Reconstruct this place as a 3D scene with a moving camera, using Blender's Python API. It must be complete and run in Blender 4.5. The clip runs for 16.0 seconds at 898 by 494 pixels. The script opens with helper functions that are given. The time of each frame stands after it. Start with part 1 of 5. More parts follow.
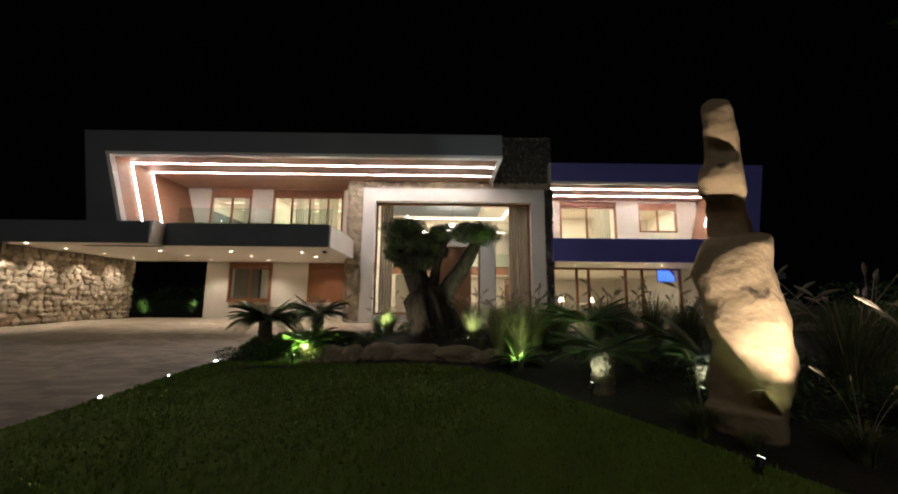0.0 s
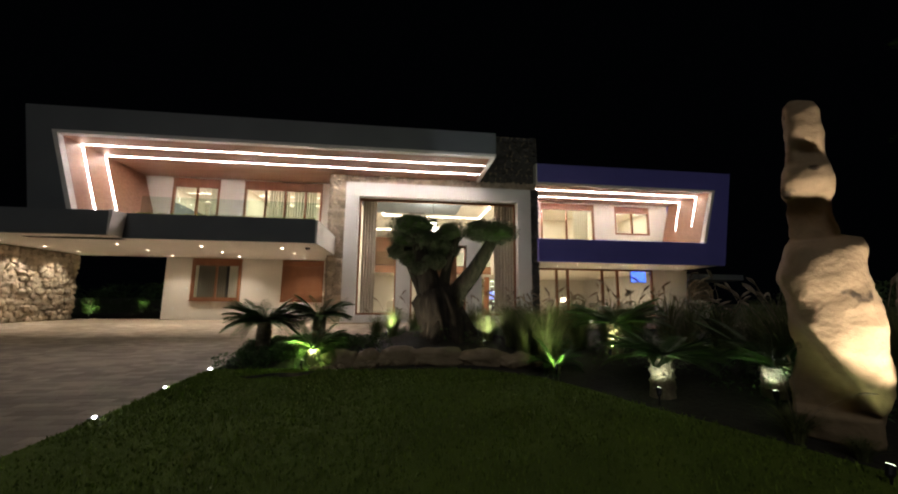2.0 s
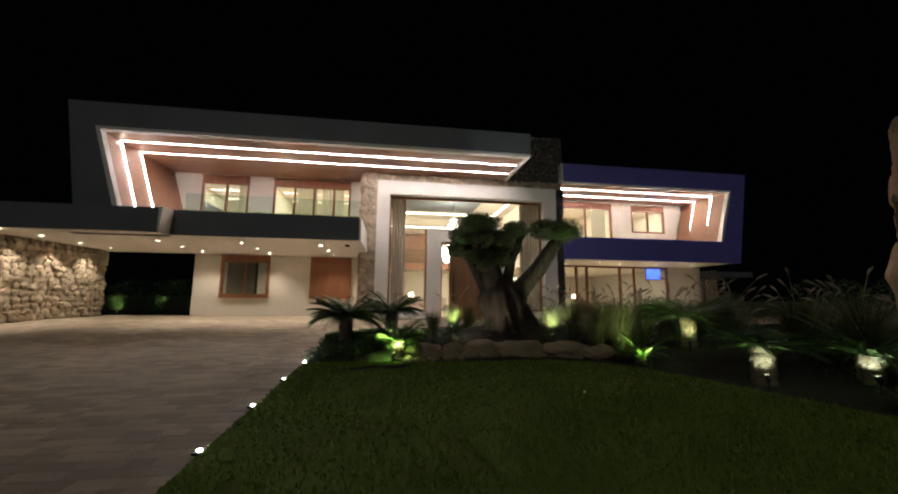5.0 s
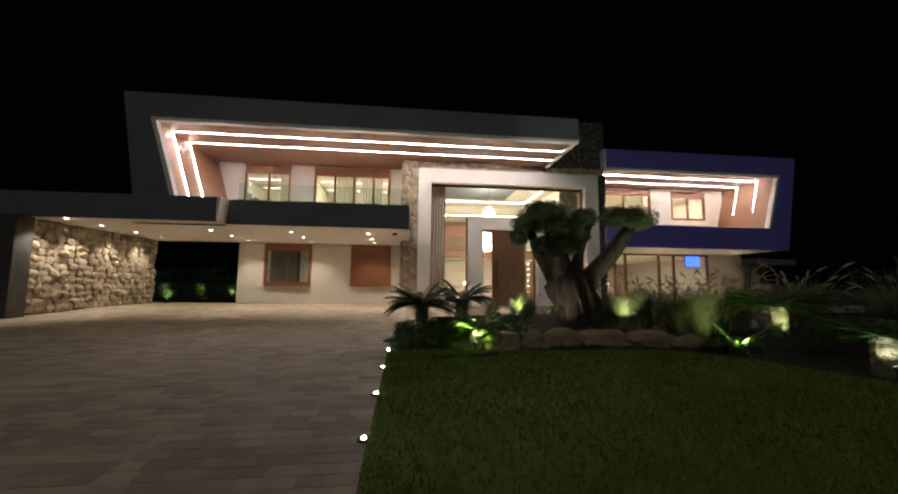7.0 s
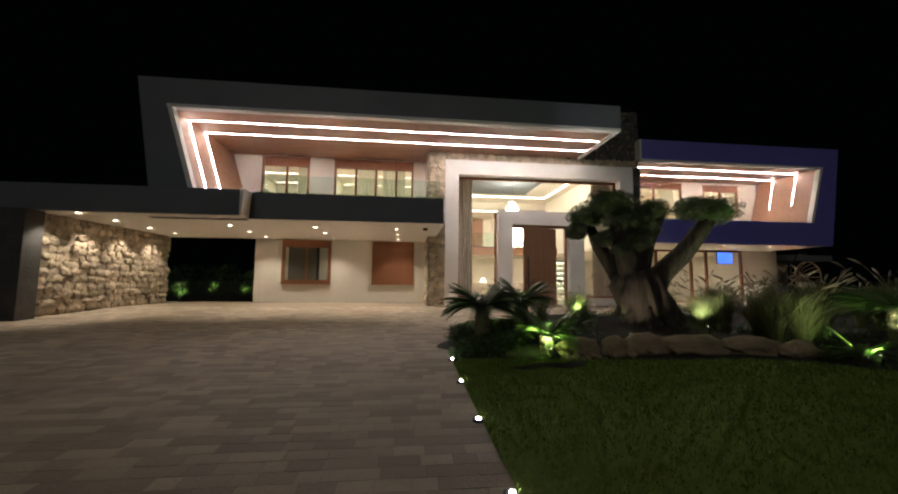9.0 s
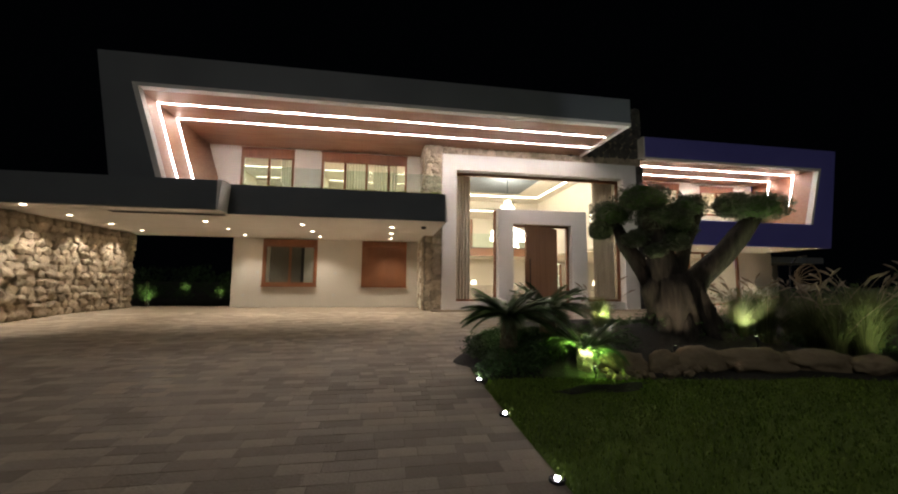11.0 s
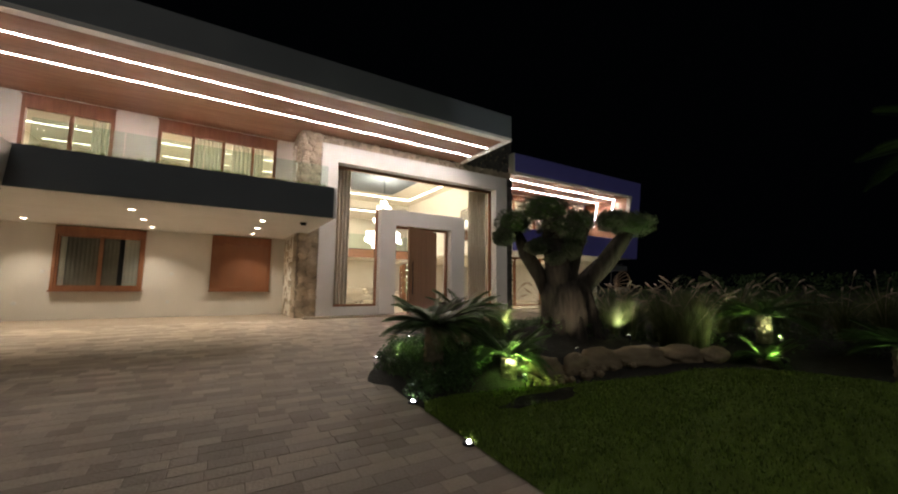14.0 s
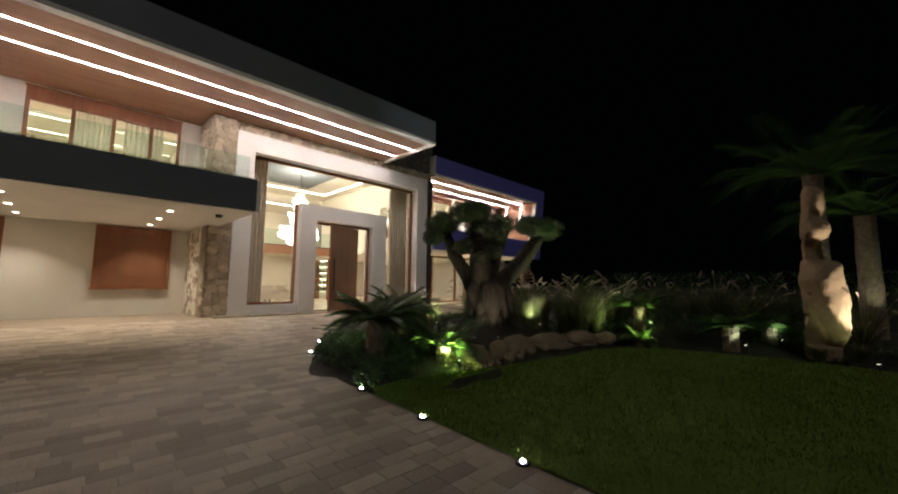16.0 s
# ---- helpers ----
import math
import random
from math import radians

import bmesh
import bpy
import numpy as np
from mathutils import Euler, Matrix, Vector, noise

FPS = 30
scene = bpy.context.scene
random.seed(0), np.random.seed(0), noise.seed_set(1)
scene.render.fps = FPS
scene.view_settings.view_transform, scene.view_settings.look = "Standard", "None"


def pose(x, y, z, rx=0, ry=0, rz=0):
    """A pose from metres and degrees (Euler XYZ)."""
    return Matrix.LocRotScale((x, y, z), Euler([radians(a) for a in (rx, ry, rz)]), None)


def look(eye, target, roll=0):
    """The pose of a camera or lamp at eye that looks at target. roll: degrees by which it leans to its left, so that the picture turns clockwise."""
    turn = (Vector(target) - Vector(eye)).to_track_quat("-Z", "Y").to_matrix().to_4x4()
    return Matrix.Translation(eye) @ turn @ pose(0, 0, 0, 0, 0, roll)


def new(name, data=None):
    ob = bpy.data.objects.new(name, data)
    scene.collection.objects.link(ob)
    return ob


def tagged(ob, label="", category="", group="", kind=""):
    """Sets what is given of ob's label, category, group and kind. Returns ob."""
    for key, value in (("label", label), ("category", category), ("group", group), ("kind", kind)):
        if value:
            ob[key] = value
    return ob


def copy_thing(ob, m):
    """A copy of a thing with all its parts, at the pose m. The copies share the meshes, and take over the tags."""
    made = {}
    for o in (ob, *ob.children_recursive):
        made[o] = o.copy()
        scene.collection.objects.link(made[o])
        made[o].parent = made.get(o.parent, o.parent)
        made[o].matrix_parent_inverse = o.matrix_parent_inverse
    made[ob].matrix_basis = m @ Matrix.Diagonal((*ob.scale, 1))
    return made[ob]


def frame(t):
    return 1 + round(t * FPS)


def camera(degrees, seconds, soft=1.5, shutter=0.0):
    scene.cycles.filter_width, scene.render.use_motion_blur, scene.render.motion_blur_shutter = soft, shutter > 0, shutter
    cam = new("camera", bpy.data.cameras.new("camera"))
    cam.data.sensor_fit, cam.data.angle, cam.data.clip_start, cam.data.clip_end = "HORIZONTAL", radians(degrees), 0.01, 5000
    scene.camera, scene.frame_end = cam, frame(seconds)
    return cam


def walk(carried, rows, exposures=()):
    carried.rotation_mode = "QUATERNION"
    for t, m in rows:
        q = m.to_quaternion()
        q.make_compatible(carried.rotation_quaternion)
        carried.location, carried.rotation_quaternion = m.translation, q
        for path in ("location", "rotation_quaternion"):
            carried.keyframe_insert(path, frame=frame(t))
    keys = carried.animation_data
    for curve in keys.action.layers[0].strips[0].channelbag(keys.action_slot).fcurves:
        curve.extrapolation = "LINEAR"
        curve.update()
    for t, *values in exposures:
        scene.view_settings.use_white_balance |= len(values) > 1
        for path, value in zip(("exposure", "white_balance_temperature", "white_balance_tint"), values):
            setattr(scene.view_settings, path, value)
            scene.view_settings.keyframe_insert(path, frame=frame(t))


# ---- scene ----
cam = camera(99.5, 16.0, 2.0)
PATH = [
    (0, (0.191, -0.131, 1.507), (0.213, 1.849, 1.789), 0.5),
    (0.5, (-0.088, -0.053, 1.51), (0.003, 1.924, 1.792), 0.5),
    (1, (-0.415, 0.006, 1.517), (-0.26, 1.98, 1.8), 0.6),
    (1.5, (-0.713, 0.177, 1.504), (-0.524, 2.149, 1.777), 0.6),
    (2, (-0.981, 0.304, 1.529), (-0.743, 2.271, 1.808), 0.6),
    (2.5, (-1.275, 0.322, 1.536), (-0.986, 2.281, 1.82), 0.6),
    (3, (-1.489, 0.238, 1.514), (-1.189, 2.195, 1.801), 0.5),
    (3.5, (-1.739, 0.168, 1.531), (-1.441, 2.125, 1.812), 0.6),
    (4, (-2.072, 0.183, 1.511), (-1.775, 2.14, 1.795), 0.6),
    (6.5, (-3.618, 0.285, 1.485), (-3.372, 2.259, 1.693), 0.6),
    (7, (-3.95, 0.414, 1.501), (-3.724, 2.392, 1.699), 0.6),
    (7.5, (-4.252, 0.64, 1.483), (-4.034, 2.619, 1.673), 0.6),
    (8, (-4.513, 0.85, 1.51), (-4.299, 2.83, 1.697), 0.6),
    (8.5, (-4.77, 1.065, 1.53), (-4.554, 3.045, 1.719), 0.5),
    (9, (-4.976, 1.361, 1.536), (-4.754, 3.34, 1.718), 0.5),
    (9.2, (-5.039, 1.449, 1.537), (-4.812, 3.427, 1.727), 0.5),
    (11.5, (-5.628, 2.703, 1.602), (-5.215, 4.651, 1.787), 0.6),
    (12, (-5.78, 2.951, 1.598), (-5.242, 4.868, 1.783), 0.7),
    (12.5, (-5.882, 3.172, 1.635), (-5.233, 5.055, 1.821), 0.6),
    (13, (-6.03, 3.32, 1.67), (-5.28, 5.164, 1.86), 0.6),
    (13.5, (-6.143, 3.409, 1.668), (-5.232, 5.179, 1.866), 0.6),
    (14, (-6.272, 3.357, 1.667), (-5.24, 5.058, 1.869), 0.6),
    (14.5, (-6.42, 3.303, 1.665), (-5.31, 4.955, 1.866), 0.7),
    (15, (-6.62, 3.322, 1.664), (-5.423, 4.911, 1.864), 0.8),
    (15.5, (-6.757, 3.339, 1.638), (-5.45, 4.839, 1.841), 0.7),
    (16, (-6.932, 3.248, 1.629), (-5.53, 4.661, 1.825), 0.6),
]
walk(cam, [(t, look(eye, target, roll)) for t, eye, target, roll in PATH])

# ---- light ----
world = bpy.data.worlds.new("night")
scene.world = world
world.use_nodes = True
world.node_tree.nodes["Background"].inputs[0].default_value = (0.55, 0.7, 1.0, 1)
world.node_tree.nodes["Background"].inputs[1].default_value = 0.0004
moon = new("moon", bpy.data.lights.new("moon", "SUN"))
moon.data.energy, moon.data.angle, moon.data.color = 0.13, radians(30), (1.0, 0.97, 0.88)
moon.matrix_world = look((-10, -24, 30), (0, 10, 2))
scene.view_settings.exposure = 0.78
WARM = (1.0, 0.89, 0.71)


def spot(name, at, target, watts, angle=70, color=WARM, size=0.04, blend=0.6):
    ob = new(name, bpy.data.lights.new(name, "SPOT"))
    d = ob.data
    d.energy, d.spot_size, d.spot_blend, d.color, d.shadow_soft_size = watts, radians(angle), blend, color, size
    ob.matrix_world = look(at, target)
    return ob


def area(name, at, target, watts, sx, sy, color=WARM):
    ob = new(name, bpy.data.lights.new(name, "AREA"))
    d = ob.data
    d.energy, d.shape, d.size, d.size_y, d.color = watts, "RECTANGLE", sx, sy, color
    ob.matrix_world = look(at, target)
    return ob


# ---- materials ----
def material(name, color, color2=None, scale=6.0, rough=0.6, metal=0.0, bump=0.0, fine=60.0, emit=None, strength=0.0,
             per_object=0.0, stretch=(1, 1, 1), mix=0.5, per_island=0.0):
    m = bpy.data.materials.new(name)
    m.use_nodes = True
    nt = m.node_tree
    n, l = nt.nodes, nt.links
    b = n["Principled BSDF"]
    b.inputs["Roughness"].default_value = rough
    b.inputs["Metallic"].default_value = metal
    if emit:
        b.inputs["Emission Color"].default_value = (*emit, 1)
        b.inputs["Emission Strength"].default_value = strength
    co = n.new("ShaderNodeTexCoord")
    mp = n.new("ShaderNodeMapping")
    mp.inputs["Scale"].default_value = stretch
    l.new(co.outputs["Object"], mp.inputs[0])
    t1 = n.new("ShaderNodeTexNoise")
    t1.inputs["Scale"].default_value, t1.inputs["Detail"].default_value = scale, 6
    t2 = n.new("ShaderNodeTexNoise")
    t2.inputs["Scale"].default_value, t2.inputs["Detail"].default_value = fine, 4
    l.new(mp.outputs[0], t1.inputs[0])
    l.new(mp.outputs[0], t2.inputs[0])
    ramp = n.new("ShaderNodeMapRange")
    ramp.inputs[1].default_value, ramp.inputs[2].default_value = 0.5 - 0.25, 0.5 + 0.25
    l.new(t1.outputs[0], ramp.inputs[0])
    mx = n.new("ShaderNodeMix")
    mx.data_type = "RGBA"
    c2 = color2 or tuple(c * 0.75 for c in color)
    mx.inputs[6].default_value, mx.inputs[7].default_value = (*color, 1), (*c2, 1)
    l.new(ramp.outputs[0], mx.inputs[0])
    hs = n.new("ShaderNodeHueSaturation")
    l.new(mx.outputs[2], hs.inputs["Color"])
    val = n.new("ShaderNodeMapRange")
    val.inputs[3].default_value, val.inputs[4].default_value = 0.82, 1.18
    l.new(t2.outputs[0], val.inputs[0])
    if per_object or per_island:
        if per_object:
            oi = n.new("ShaderNodeObjectInfo")
            src, amt = oi.outputs["Random"], per_object
        else:
            oi = n.new("ShaderNodeNewGeometry")
            src, amt = oi.outputs["Random Per Island"], per_island
        r = n.new("ShaderNodeMapRange")
        r.inputs[3].default_value, r.inputs[4].default_value = 1 - amt, 1 + amt
        l.new(src, r.inputs[0])
        mul = n.new("ShaderNodeMath")
        mul.operation = "MULTIPLY"
        l.new(r.outputs[0], mul.inputs[0])
        l.new(val.outputs[0], mul.inputs[1])
        l.new(mul.outputs[0], hs.inputs["Value"])
    else:
        l.new(val.outputs[0], hs.inputs["Value"])
    l.new(hs.outputs[0], b.inputs["Base Color"])
    rr = n.new("ShaderNodeMapRange")
    rr.inputs[3].default_value, rr.inputs[4].default_value = max(0.03, rough - 0.1), min(1, rough + 0.1)
    l.new(t1.outputs[0], rr.inputs[0])
    l.new(rr.outputs[0], b.inputs["Roughness"])
    if bump:
        bp = n.new("ShaderNodeBump")
        bp.inputs["Strength"].default_value, bp.inputs["Distance"].default_value = bump, 0.02
        l.new(t2.outputs[0], bp.inputs["Height"])
        l.new(bp.outputs[0], b.inputs["Normal"])
    return m


def glass_material(name, tint=(0.97, 0.98, 0.97)):
    m = bpy.data.materials.new(name)
    m.use_nodes = True
    n, l = m.node_tree.nodes, m.node_tree.links
    out = n["Material Output"]
    tr, gl, mx, fr = (n.new(k) for k in ("ShaderNodeBsdfTransparent", "ShaderNodeBsdfGlossy", "ShaderNodeMixShader", "ShaderNodeLayerWeight"))
    mul = n.new("ShaderNodeMath")
    mul.operation, mul.inputs[1].default_value = "MULTIPLY", 0.35
    tr.inputs[0].default_value = (*tint, 1)
    gl.inputs["Roughness"].default_value = 0.02
    fr.inputs[0].default_value = 0.25
    l.new(fr.outputs["Facing"], mul.inputs[0])
    l.new(mul.outputs[0], mx.inputs[0])
    l.new(tr.outputs[0], mx.inputs[1])
    l.new(gl.outputs[0], mx.inputs[2])
    l.new(mx.outputs[0], out.inputs[0])
    return m


def glow(name, color, strength):
    m = bpy.data.materials.new(name)
    m.use_nodes = True
    b = m.node_tree.nodes["Principled BSDF"]
    b.inputs["Base Color"].default_value = (0.8, 0.8, 0.8, 1)
    b.inputs["Emission Color"].default_value = (*color, 1)
    b.inputs["Emission Strength"].default_value = strength
    return m


M_WHITE = material("white_render", (0.78, 0.76, 0.73), (0.72, 0.70, 0.66), 1.5, 0.75, bump=0.15, fine=90)
M_WALL = material("cream_render", (0.72, 0.68, 0.62), (0.66, 0.62, 0.56), 1.2, 0.85, bump=0.2, fine=120)
M_GREY = material("charcoal_cladding", (0.125, 0.142, 0.158), (0.105, 0.118, 0.132), 0.7, 0.55, bump=0.08, fine=40)
M_BLUE = material("blue_cladding", (0.17, 0.165, 0.58), (0.145, 0.14, 0.52), 0.7, 0.5, bump=0.08, fine=40)
M_WOOD = material("warm_wood_panel", (0.33, 0.165, 0.095), (0.23, 0.105, 0.058), 3.0, 0.42, bump=0.15, fine=30, stretch=(0.25, 3, 3))
M_WOODV = material("warm_wood_frame", (0.30, 0.125, 0.06), (0.21, 0.082, 0.04), 3.0, 0.45, bump=0.15, fine=30, stretch=(3, 3, 0.25))
M_DOOR = material("oak_door", (0.33, 0.18, 0.10), (0.25, 0.13, 0.07), 2.5, 0.4, bump=0.1, fine=25, stretch=(4, 4, 0.2))
M_STONE = material("rubble_stone", (0.52, 0.43, 0.32), (0.38, 0.31, 0.23), 3.0, 0.9, bump=0.9, fine=22, per_object=0.22)
M_MORTAR = material("mortar", (0.33, 0.27, 0.205), None, 5.0, 0.95, bump=0.6)
M_DARKSTONE = material("dark_ledge_stone", (0.10, 0.095, 0.09), (0.06, 0.058, 0.055), 3.0, 0.9, bump=0.8, fine=25, per_object=0.35)
M_PAVER = material("paver_stone", (0.43, 0.35, 0.265), (0.32, 0.255, 0.195), 0.9, 0.7, bump=0.35, fine=35, per_object=0.27)
M_PAVER2 = material("paver_stone_far", (0.43, 0.35, 0.265), (0.32, 0.255, 0.195), 0.9, 0.7, bump=0.35, fine=35, per_island=0.27)
M_JOINT = material("paver_joint", (0.36, 0.29, 0.22), (0.28, 0.225, 0.17), 2.0, 0.9, bump=0.5)
M_SOIL = material("soil", (0.035, 0.03, 0.022), (0.02, 0.018, 0.012), 4.0, 1.0, bump=1.0, fine=20)
M_LAWN = material("lawn_turf", (0.165, 0.25, 0.022), (0.11, 0.17, 0.015), 1.6, 0.95, bump=1.0, fine=140)
M_BLADE = material("grass_blade", (0.16, 0.24, 0.022), (0.105, 0.17, 0.014), 3.0, 0.7, per_island=0.4)
M_FROND = material("cycad_frond", (0.075, 0.15, 0.03), (0.05, 0.10, 0.02), 6.0, 0.4)
M_LEAF = material("shrub_leaf", (0.065, 0.125, 0.032), (0.042, 0.085, 0.02), 5.0, 0.55, per_island=0.4)
M_OLIVE = material("olive_leaf", (0.12, 0.135, 0.085), (0.07, 0.085, 0.05), 5.0, 0.42, per_island=0.4)
M_FGRASS = material("fountain_grass", (0.15, 0.16, 0.06), (0.09, 0.105, 0.035), 5.0, 0.7, per_island=0.45)
M_PLUME = material("grass_plume", (0.38, 0.30, 0.24), (0.28, 0.22, 0.17), 9.0, 0.9, bump=0.8)
M_BARK = material("olive_bark", (0.07, 0.055, 0.042), (0.013, 0.011, 0.008), 6.0, 0.95, bump=1.0, fine=18, stretch=(2.5, 2.5, 0.35))
M_TRUNK = material("cycad_trunk", (0.30, 0.24, 0.17), (0.13, 0.10, 0.07), 9.0, 0.95, bump=1.0, fine=30)
M_ROCK = material("garden_boulder", (0.36, 0.28, 0.175), (0.21, 0.16, 0.10), 2.0, 0.9, bump=0.9, fine=14)
M_MONO = material("monolith_sandstone", (0.44, 0.32, 0.20), (0.28, 0.19, 0.115), 1.6, 0.9, bump=0.9, fine=14)
def patchy(m, dark, scale, lo, hi):
    """Sharp-edged dark weathering over a material's own colour."""
    n, l = m.node_tree.nodes, m.node_tree.links
    b = n["Principled BSDF"]
    old = b.inputs["Base Color"].links[0].from_socket
    co, t, r, mx = (n.new(k) for k in ("ShaderNodeTexCoord", "ShaderNodeTexNoise", "ShaderNodeMapRange", "ShaderNodeMix"))
    mx.data_type = "RGBA"
    t.inputs["Scale"].default_value, t.inputs["Detail"].default_value = scale, 5
    r.inputs[1].default_value, r.inputs[2].default_value = lo, hi
    mx.inputs[7].default_value = (*dark, 1)
    l.new(co.outputs["Object"], t.inputs[0])
    l.new(t.outputs[0], r.inputs[0])
    l.new(r.outputs[0], mx.inputs[0])
    l.new(old, mx.inputs[6])
    l.new(mx.outputs[2], b.inputs["Base Color"])


patchy(M_MONO, (0.06, 0.04, 0.026), 2.6, 0.62, 0.66)
M_CURTAIN = material("linen_curtain", (0.62, 0.54, 0.44), (0.54, 0.47, 0.38), 3.0, 0.9, bump=0.2)
M_SHEER = material("sheer_curtain", (0.75, 0.73, 0.66), (0.68, 0.66, 0.6), 3.0, 0.9)
nodes, links = M_SHEER.node_tree.nodes, M_SHEER.node_tree.links
voile, blend = nodes.new("ShaderNodeBsdfTranslucent"), nodes.new("ShaderNodeMixShader")
voile.inputs[0].default_value, blend.inputs[0].default_value = (0.85, 0.84, 0.76, 1), 0.6
links.new(nodes["Principled BSDF"].outputs[0], blend.inputs[1])
links.new(voile.outputs[0], blend.inputs[2])
links.new(blend.outputs[0], nodes["Material Output"].inputs[0])
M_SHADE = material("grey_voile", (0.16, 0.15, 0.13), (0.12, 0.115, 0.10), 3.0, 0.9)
M_IN = material("interior_plaster", (0.80, 0.75, 0.66), (0.76, 0.71, 0.62), 1.0, 0.8)
M_FLOORIN = material("interior_floor", (0.62, 0.54, 0.42), (0.55, 0.47, 0.36), 1.0, 0.25)
M_METAL = material("dark_metal", (0.05, 0.05, 0.055), None, 5.0, 0.4, metal=0.8)
M_SOFA = material("cream_fabric", (0.6, 0.54, 0.45), None, 8.0, 0.9, bump=0.3)
M_BOTTLE = material("bottle_glass", (0.35, 0.30, 0.18), (0.12, 0.16, 0.10), 9.0, 0.2, per_object=0.6)
M_WICKER = material("wicker", (0.30, 0.22, 0.15), (0.2, 0.14, 0.09), 9.0, 0.8, bump=0.5)
M_PLATE = material("white_plastic", (0.8, 0.8, 0.78), None, 5.0, 0.4)
M_GLASS = glass_material("clear_glass")
M_GLASSB = glass_material("balustrade_glass", (0.86, 0.93, 0.90))
G_LED = glow("led_strip", (1.0, 0.90, 0.85), 98.0)
G_LEDV = glow("led_strip_dim", (1.0, 0.92, 0.88), 17.0)
G_COVE = glow("cove_light", (1.0, 0.88, 0.70), 6.0)
G_DOWN = glow("downlight_lens", (1.0, 0.82, 0.60), 25.0)
G_EDGE = glow("path_light_lens", (0.92, 0.94, 1.0), 70.0)
G_UP = glow("spotlight_lens", (0.9, 1.0, 0.65), 1.8)
G_CRYSTAL = glow("chandelier_glass", (1.0, 0.90, 0.74), 4.0)
G_TV = glow("screen", (0.02, 0.13, 0.95), 1.3)
G_LAMP = glow("lamp_shade", (1.0, 0.82, 0.58), 5.0)


# ---- builders ----
def link(name, bm, mat, parent=None, label="", smooth=False):
    me = bpy.data.meshes.new(name)
    bm.to_mesh(me)
    bm.free()
    me.materials.append(mat)
    if smooth:
        me.polygons.foreach_set("use_smooth", [True] * len(me.polygons))
    ob = new(name, me)
    if parent:
        ob.parent = parent
    if label:
        ob["label"] = label
    return ob


def part(name, bm, mat, parent, label="", smooth=False):
    return link(name, bm, mat, parent, label, smooth)


def thing(name, label, category, at=(0, 0, 0), group="", kind="", rz=0.0):
    ob = new(name)
    ob.matrix_world = pose(*at, 0, 0, rz)
    ob.empty_display_size = 0.1
    return tagged(ob, label, category, group, kind)


def add_box(bm, x0, x1, y0, y1, z0, z1, bevel=0.0):
    r = bmesh.ops.create_cube(bm, size=1.0, matrix=Matrix.LocRotScale(((x0 + x1) / 2, (y0 + y1) / 2, (z0 + z1) / 2), None, (x1 - x0, y1 - y0, z1 - z0)))
    if bevel:
        es = list({e for v in r["verts"] for e in v.link_edges})
        bmesh.ops.bevel(bm, geom=es, offset=bevel, segments=2, affect="EDGES")
    return bm


def box(x0, x1, y0, y1, z0, z1, bevel=0.008):
    return add_box(bmesh.new(), x0, x1, y0, y1, z0, z1, bevel)


def prism(pts, y0, y1, bm=None):
    """Outline in x, z, drawn out along y."""
    bm = bm or bmesh.new()
    a = [bm.verts.new((x, y0, z)) for x, z in pts]
    b = [bm.verts.new((x, y1, z)) for x, z in pts]
    bm.faces.new(a)
    bm.faces.new(b[::-1])
    for i in range(len(pts)):
        j = (i + 1) % len(pts)
        bm.faces.new((a[j], a[i], b[i], b[j]))
    bmesh.ops.recalc_face_normals(bm, faces=bm.faces)
    return bm


def structure(name, bm, mat, label, category="wall", smooth=False):
    return tagged(link(name, bm, mat, None, "", smooth), label, category, "", "structure")


def tube(bm, pts, radii, sides=8, wob=0.0, seed=0):
    """A tapered limb along points."""
    rings = []
    pts = [Vector(p) for p in pts]
    for i, p in enumerate(pts):
        d = (pts[min(i + 1, len(pts) - 1)] - pts[max(i - 1, 0)]).normalized()
        q = Vector((0, 0, 1)).rotation_difference(d)
        ring = []
        for k in range(sides):
            a = 2 * math.pi * k / sides
            v = q @ Vector((math.cos(a), math.sin(a), 0))
            r = radii[i] * (1 + wob * (noise.noise(Vector((math.cos(a) * 2.2 + seed, math.sin(a) * 2.2, i * 0.35))) + 0.6 * noise.noise(Vector((math.cos(a) * 6 + seed, math.sin(a) * 6, i * 0.5)))))
            ring.append(bm.verts.new(p + v * r))
        rings.append(ring)
    for a, b in zip(rings, rings[1:]):
        for k in range(sides):
            bm.faces.new((a[k], a[(k + 1) % sides], b[(k + 1) % sides], b[k]))
    bm.faces.new(rings[0][::-1])
    bm.faces.new(rings[-1])
    return bm


def cyl(bm, at, r0, r1, h, sides=12):
    return tube(bm, [at, (at[0], at[1], at[2] + h)], [r0, r1], sides)


def ball(bm, at, r, sub=2, rough=0.0, seed=0.0):
    res = bmesh.ops.create_icosphere(bm, subdivisions=sub, radius=1.0)
    for v in res["verts"]:
        f = 1 + rough * (noise.noise(v.co * 1.3 + Vector((seed, 0, 0))) + 0.5 * noise.noise(v.co * 3.1 + Vector((0, seed, 0))))
        v.co = Vector((v.co.x * r[0] * f + at[0], v.co.y * r[1] * f + at[1], v.co.z * r[2] * f + at[2]))
    return bm


